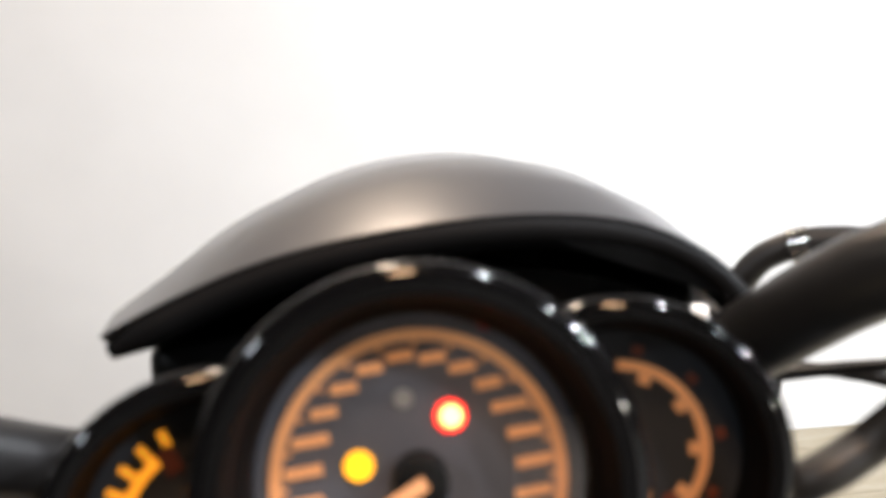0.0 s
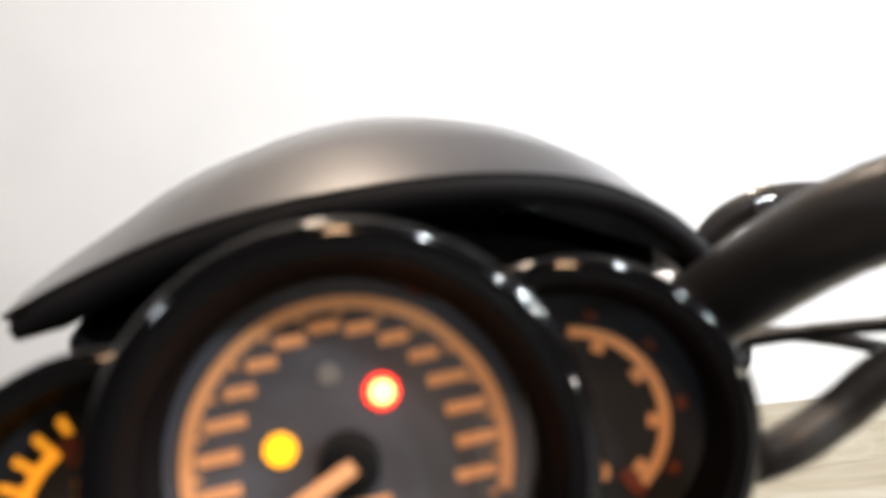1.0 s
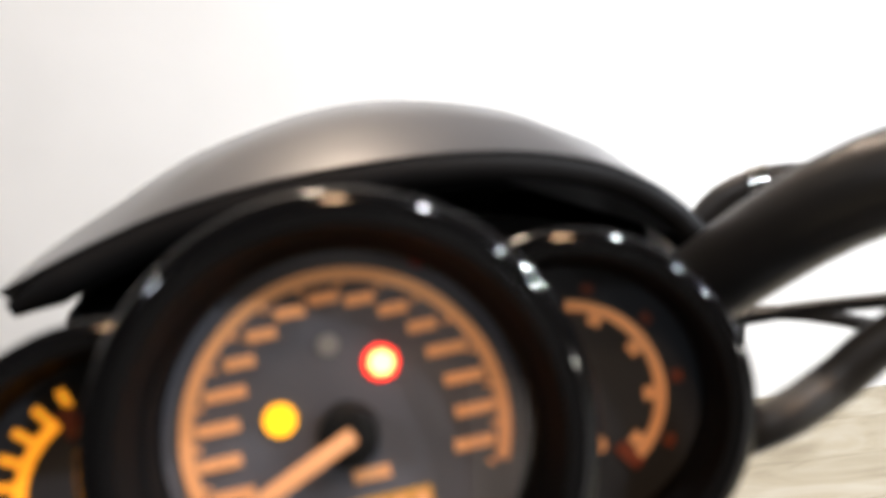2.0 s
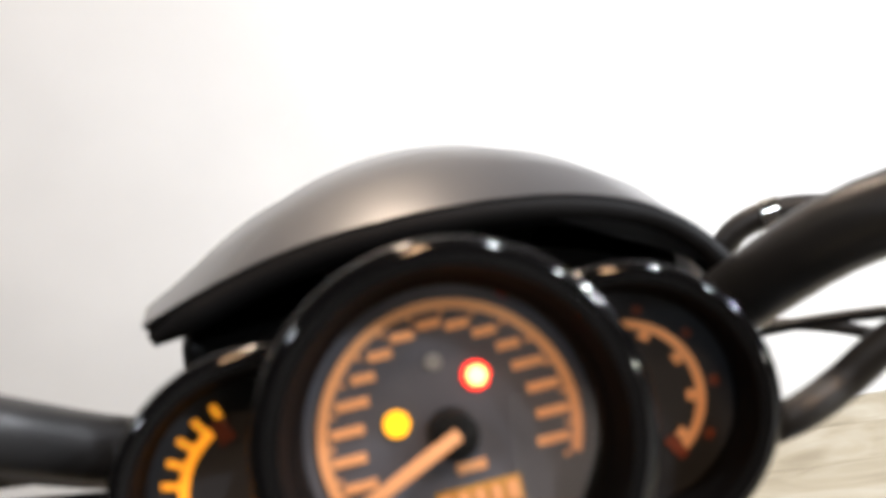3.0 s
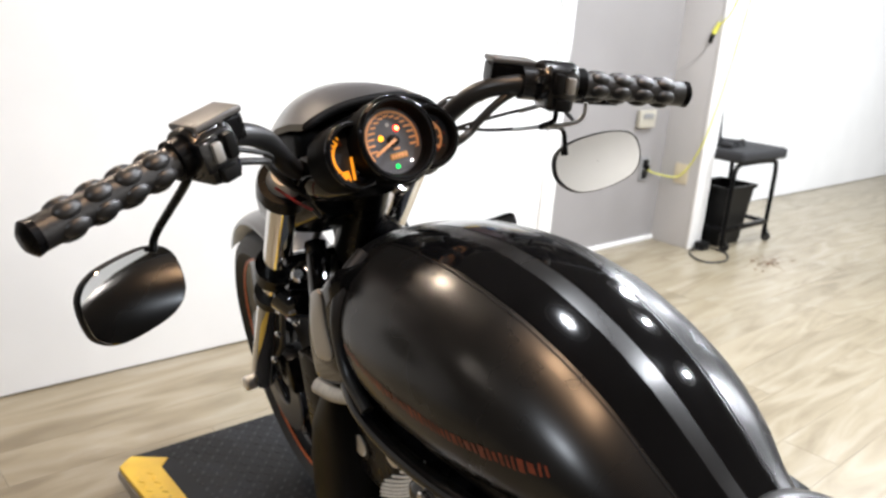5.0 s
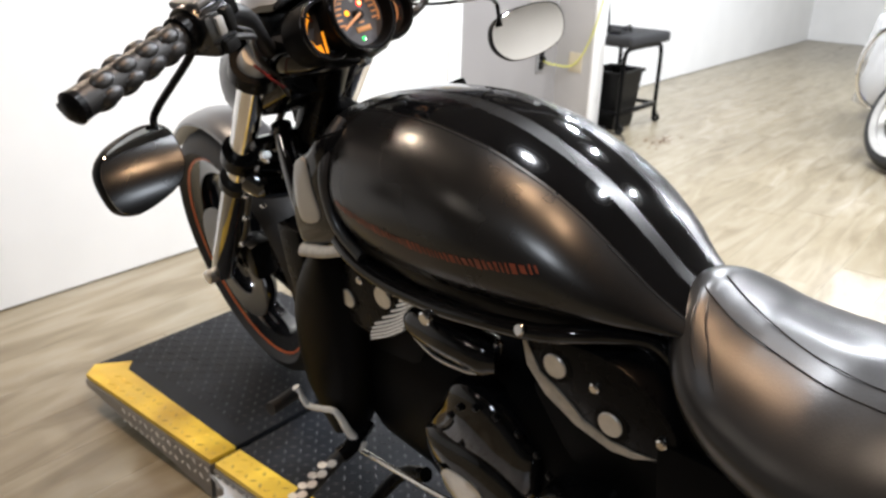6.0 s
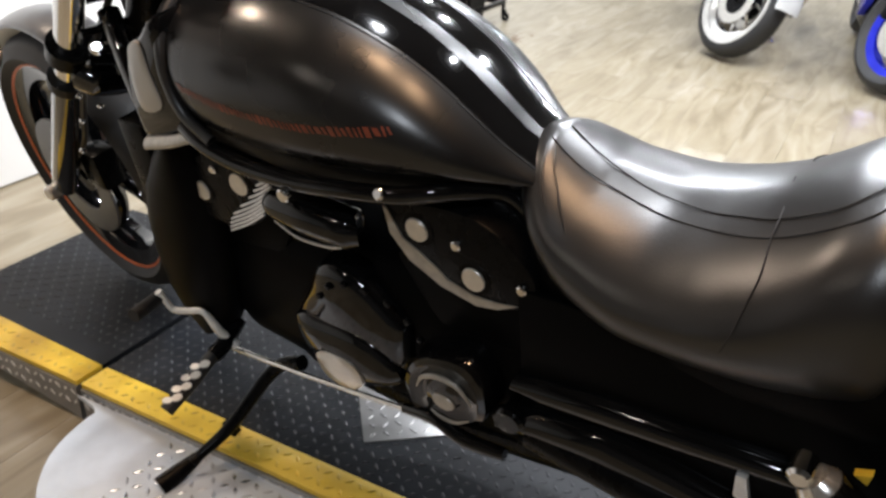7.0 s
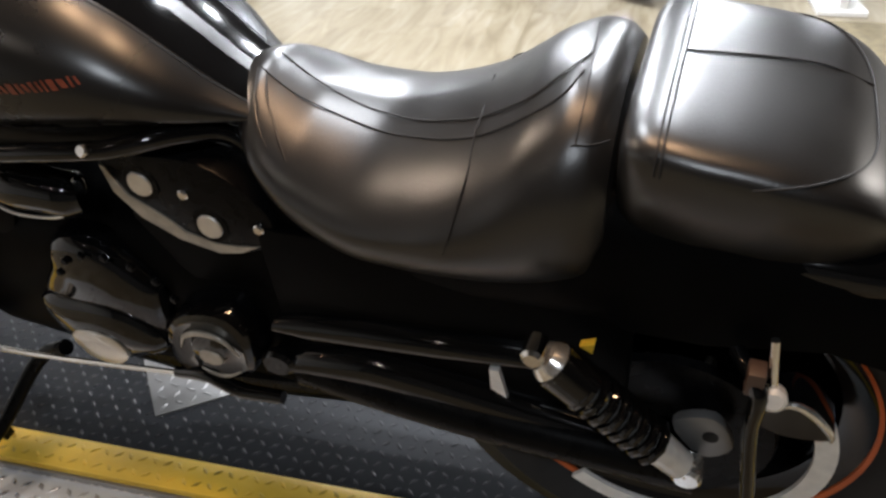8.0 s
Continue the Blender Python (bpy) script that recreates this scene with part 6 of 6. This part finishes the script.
tray = thing("cable_tray", pose(0, 0, 0), "grey steel cable tray along the white wall", "cable tray")
part("tray_bed", rbox(4.3, 9.9, 3.18, 3.36, 1.985, 2.0, 0.003), GREYM, tray)
for yy in (3.18, 3.36):
    part("tray_rail", rbox(4.3, 9.9, yy - 0.006, yy + 0.006, 2.0, 2.06, 0.002), GREYM, tray)
for k in range(9):
    part("tray_arm", rbox(4.5 + 0.65 * k, 4.53 + 0.65 * k, 3.16, 3.399, 1.955, 1.984, 0.003), GREYM, tray)
part("tray_pipe", tube([(4.2, 3.30, 2.16), (6.0, 3.30, 2.14), (9.9, 3.30, 2.15)], 0.022, 10, 2), GREYM, tray)
part("tray_pipe", tube([(4.2, 3.34, 2.24), (9.9, 3.34, 2.24)], 0.014, 10, 2), GREYM, tray)
fan = thing("wall_fan", pose(4.75, 3.22, 2.36), "grey round wall fan at rest above the tray", "fan")
part("cage", lathe([(0.10, -0.11), (0.19, -0.09), (0.20, -0.05), (0.19, 0.02), (0.10, 0.05)], 32, "y"), GREYM, fan)
part("arm", rbox(-0.03, 0.03, 0.04, 0.179, -0.03, 0.03, 0.006), GREYM, fan)

# lamp cans, also for the lamps added at x -2.4, x -2.2 and y -3.4
first = None
for px, py, lw, ls, lc in LAMPS:
    if first is None:
        first = thing("ceiling_lamp", pose(px, py, CEIL - 0.001), "unseen round white ceiling downlight, lit", "lamp", "ceiling lamps")
        part("can", lathe([(0.225, 0.0), (0.23, -0.004), (0.23, -0.065), (0.222, -0.065), (0.218, -0.012), (0.218, -0.002)], 32, "z", close=True), WHITEP, first)
    else:
        copy_thing(first, pose(px, py, CEIL - 0.001))

# ---- other motorcycles ----
WHITEPAINT = material("white_gloss_paint", (0.50, 0.50, 0.50), 0.12, coat=0.5, var=0.03)
WHITEWALL = material("tyre_white", (0.42, 0.41, 0.39), 0.6)
BLUERIM = material("blue_anodised", (0.02, 0.03, 0.55), 0.25, metal=0.4)
AMBERL = material("amber_lens", (0.75, 0.26, 0.03), 0.25)


def plain_wheel(parent, name, m, radius, width, rim_r, rim_mat, wall_mat, spokes, disc_mat):
    w = width / 2
    hold = part(name, lathe([(0.012, -w * 0.7), (0.05, -w * 0.7), (0.05, w * 0.7), (0.012, w * 0.7)], 20, "x", close=True), CHROME, parent, xf=m)
    part("tyre", lathe([(rim_r, -w * 0.6), (rim_r + 0.02, -w * 0.85), (radius - 0.04, -w), (radius - 0.02, -w * 0.85), (radius - 0.005, -w * 0.45), (radius, 0), (radius - 0.005, w * 0.45), (radius - 0.02, w * 0.85), (radius - 0.04, w), (rim_r + 0.02, w * 0.85), (rim_r, w * 0.6)], 48, "x", close=True), RUBBER, hold, xf=m)
    part("rim", lathe([(rim_r - 0.035, -w * 0.5), (rim_r + 0.004, -w * 0.66), (rim_r + 0.004, w * 0.66), (rim_r - 0.035, w * 0.5)], 48, "x", close=True), rim_mat, hold, xf=m)
    for sg in (-1, 1):
        if wall_mat:
            part("white_band", lathe([(rim_r + 0.004, sg * w * 0.82), (rim_r + 0.038, sg * w * 1.02), (rim_r + 0.040, sg * w * 0.95), (rim_r + 0.004, sg * w * 0.72)], 48, "x", close=True), wall_mat, hold, "white tyre band", xf=m)
        part("brake_disc", lathe([(0.08, sg * w * 0.95), (0.135, sg * w * 0.95), (0.135, sg * w * 1.02), (0.08, sg * w * 1.02)], 36, "x", close=True), disc_mat, hold, xf=m)
        part("disc_carrier", lathe([(0.012, sg * w * 0.90), (0.082, sg * w * 0.90), (0.082, sg * w * 0.97), (0.012, sg * w * 0.97)], 24, "x", close=True), BLACKMET, hold, xf=m)
    for k in range(spokes):
        part("spoke", tube([(0, 0.03, 0), (w * 0.3, rim_r * 0.55, 0.02), (0, rim_r - 0.02, 0)], [0.016, 0.011, 0.012], 8, 3), rim_mat, hold, xf=m @ Matrix.Rotation(2 * math.pi * k / spokes, 4, "X"))
    return hold


def parked(name, x, y, heading, steer, lean, label, white):
    """A parked motorcycle; its front wheel stands at x, y. Local: y ahead, front axle at y 0."""
    R = 0.315 if white else 0.30
    root = thing(name, pose(x, y, 0.003, 0, lean, heading), label, "motorcycle")
    body = WHITEPAINT if white else GLOSS
    fm = Matrix.Translation((0, 0, R)) @ Matrix.Rotation(radians(steer), 4, "Z") @ Matrix.Rotation(radians(-0.4 * steer), 4, "Y")
    plain_wheel(root, "front_wheel", fm, R, 0.12, 0.215, CHROME if white else BLUERIM, WHITEWALL if white else None, 9 if white else 5, ALU)
    plain_wheel(root, "rear_wheel", Matrix.Translation((0, -1.55, R)), R, 0.16, 0.215, CHROME if white else BLUERIM, WHITEWALL if white else None, 9 if white else 5, ALU)
    for sg in (-1, 1):
        leg = part("fork_leg", tube([(sg * 0.095, 0.0, R), (sg * 0.095, -0.12, R + 0.22), (sg * 0.095, -0.30, R + 0.52)], [0.032, 0.030, 0.024], 14, 3), CHROME if white else BLACKMET, root, xf=fm @ Matrix.Translation((0, 0, -R)))
        part("caliper", rbox(sg * 0.075 - 0.03, sg * 0.075 + 0.03, -0.15, -0.08, 0.02, 0.10, 0.01), BLACKMET if not white else ALU, leg, xf=fm)
    arc = []
    for i in range(17):
        a = radians((8 if white else 35) + (150 if white else 95) * i / 16)
        r0 = R + 0.018
        arc.append([Vector((0.085 * math.sin(bq), (r0 + 0.03 * math.cos(bq) + off) * math.cos(a), (r0 + 0.03 * math.cos(bq) + off) * math.sin(a))) for off, order in ((0.006, range(11)), (0.0, range(10, -1, -1))) for bq in [(-1.5 + 3.0 * k / 10) for k in order]])
    fnd = part("front_fender", loft(arc), body, root, xf=fm)
    if white:
        part("fender_rail", tube([(-0.10, 0.26, R + 0.21), (-0.11, 0.33, R + 0.10), (-0.09, 0.345, R + 0.03)], 0.008, 8), CHROME, fnd, xf=fm)
        for sg in (-1, 1):
            part("turn_signal", disc((sg * 0.17, -0.16, R + 0.42), (0, 1, 0), 0.035, 0.045, 20, bevel=0.01), AMBERL, root, "amber turn signal")
            part("leg_fairing", loft([[Vector((sg * (0.14 + xx), yy, z)) for xx, yy in rounded([(0.0, -0.33 - q), (0.14, -0.36 - q), (0.20, -0.47 - q), (0.12, -0.58), (0.0, -0.56)], 3)] for z, q in ((0.22, 0.08), (0.27, 0.03), (0.40, 0.0), (0.58, 0.02), (0.70, 0.06), (0.74, 0.12))]), body, root, "white leg fairing")
            part("engine_guard", tube([(sg * 0.05, -0.38, 0.72), (sg * 0.30, -0.36, 0.68), (sg * 0.37, -0.36, 0.50), (sg * 0.30, -0.38, 0.28), (sg * 0.06, -0.42, 0.18)], 0.016, 10), CHROME, root)
            part("pannier", rbox(sg * 0.29 - 0.10, sg * 0.29 + 0.10, -1.85, -1.30, 0.35, 0.68, 0.05, 4), body, root)
        part("upper_fairing", loft([superring(yy, w, zt, zb, (zt + zb) / 2, 24) for yy, w, zt, zb in ((-0.16, 0.08, 1.0, 0.86), (-0.20, 0.22, 1.10, 0.80), (-0.28, 0.30, 1.16, 0.78), (-0.36, 0.31, 1.14, 0.80))]), body, root)
        part("headlight", disc((0, -0.165, 0.93), (0, 1, 0), 0.085, 0.03, 28, bevel=0.01), CHROME, root)
    else:
        part("upper_fairing", loft([superring(yy, w, zt, zb, (zt + zb) / 2, 24) for yy, w, zt, zb in ((0.02, 0.04, 0.86, 0.80), (-0.06, 0.14, 0.95, 0.74), (-0.22, 0.19, 1.02, 0.66), (-0.40, 0.17, 1.0, 0.62))]), body, root)
        for sg in (-1, 1):
            part("side_fairing", prism([(-0.30, 0.80), (-0.62, 0.76), (-0.80, 0.45), (-0.62, 0.25), (-0.42, 0.40)], sg * 0.15, sg * 0.19, "x", 0.008), BLUERIM, root, "blue side fairing")
    part("engine", rbox(-0.15, 0.15, -1.05, -0.55, 0.18, 0.58, 0.03, 3), BLACKMET, root)
    part("tank", loft([superring(yy, w, zt, zb, (zt + zb) / 2, 24) for yy, w, zt, zb in ((-0.42, 0.06, 0.86, 0.70), (-0.52, 0.15, 0.93, 0.66), (-0.70, 0.16, 0.92, 0.65), (-0.88, 0.10, 0.84, 0.66))]), body, root)
    part("seat", loft([superring(yy, w, zt, zb, (zt + zb) / 2, 24, 0.8, 0.8) for yy, w, zt, zb in ((-0.86, 0.10, 0.76, 0.66), (-1.0, 0.17, 0.74, 0.63), (-1.2, 0.17, 0.78, 0.64), (-1.5, 0.12, 0.80, 0.68))]), LEATHER, root)
    part("handlebar", tube([(-0.38, -0.52, 1.02), (-0.20, -0.42, 1.06), (0, -0.38, 0.98), (0.20, -0.42, 1.06), (0.38, -0.52, 1.02)], 0.013, 10), CHROME if white else BLACKMET, root)
    part("side_stand", tube([(-0.12, -0.60, 0.22), (-0.24, -0.56, 0.08), (-0.31, -0.54, 0.022), (-0.36, -0.53, 0.018)], [0.012, 0.010, 0.009, 0.014], 10), BLACKMET if not white else CHROME, root)
    return root


parked("touring_motorcycle", 4.08, 1.21, 100, 36, -10, "white touring motorcycle with whitewall tyres, parked on the floor", True)
parked("sport_motorcycle", 3.75, 0.34, 98, 34, -8, "black sport motorcycle with blue wheels, parked on the floor", False)

MATM = material("olive_doormat", (0.16, 0.13, 0.075), 0.9, var=0.25, scale=25, bump=0.4, bscale=250)
tagged(part("door_mat", rbox(2.55, 3.45, -1.75, -0.56, 0.001, 0.012, 0.004), MATM), "flat olive-brown door mat", "mat")
sb = thing("sign_stand", pose(3.62, -0.66, 0.001), "white floor sign stand with a dark mark", "sign")
part("board", rbox(-0.04, 0.30, -0.02, 0.02, 0.0, 0.60, 0.004), WHITEP, sb)
part("foot", rbox(-0.06, 0.32, -0.12, 0.12, 0.0, 0.03, 0.006), WHITEP, sb)
part("mark", prism([(0.02, 0.06), (0.13, 0.16), (0.24, 0.06), (0.24, 0.10), (0.13, 0.21), (0.02, 0.10)], -0.0225, -0.0202, "y", 0), BLACKPL, sb)

# ---- floor planks ----
bm = rbox(-0.6088, 0.6088, -0.0908, 0.0908, -0.006, 0.0, 0)
for v in bm.verts:
    if v.co.z > -0.001:
        v.co.x, v.co.y = math.copysign(0.6084, v.co.x), math.copysign(0.0904, v.co.y)
plank_me = bpy.data.meshes.new("plank")
bm.to_mesh(plank_me)
bm.free()
plank_me.materials.append(PLANK)
count = 0
rp = random.Random(11)
for j in range(-6, 19):
    yy = j * 0.182 + 0.045
    if yy + 0.091 > Y_FAR:
        continue
    off = rp.uniform(-0.6, 0.6)
    for i in range(-1, 9):
        xx = i * 1.218 + off - 0.4
        if xx + 0.61 > X1 or count >= 295:
            continue
        if xx - 0.61 < X_END and yy + 0.091 > Y_HALF - 0.02 and xx + 0.61 < X_END:
            continue
        ob = new("plank", plank_me)
        ob.location, ob.parent = (xx, yy, 0.0), floor
        count += 1
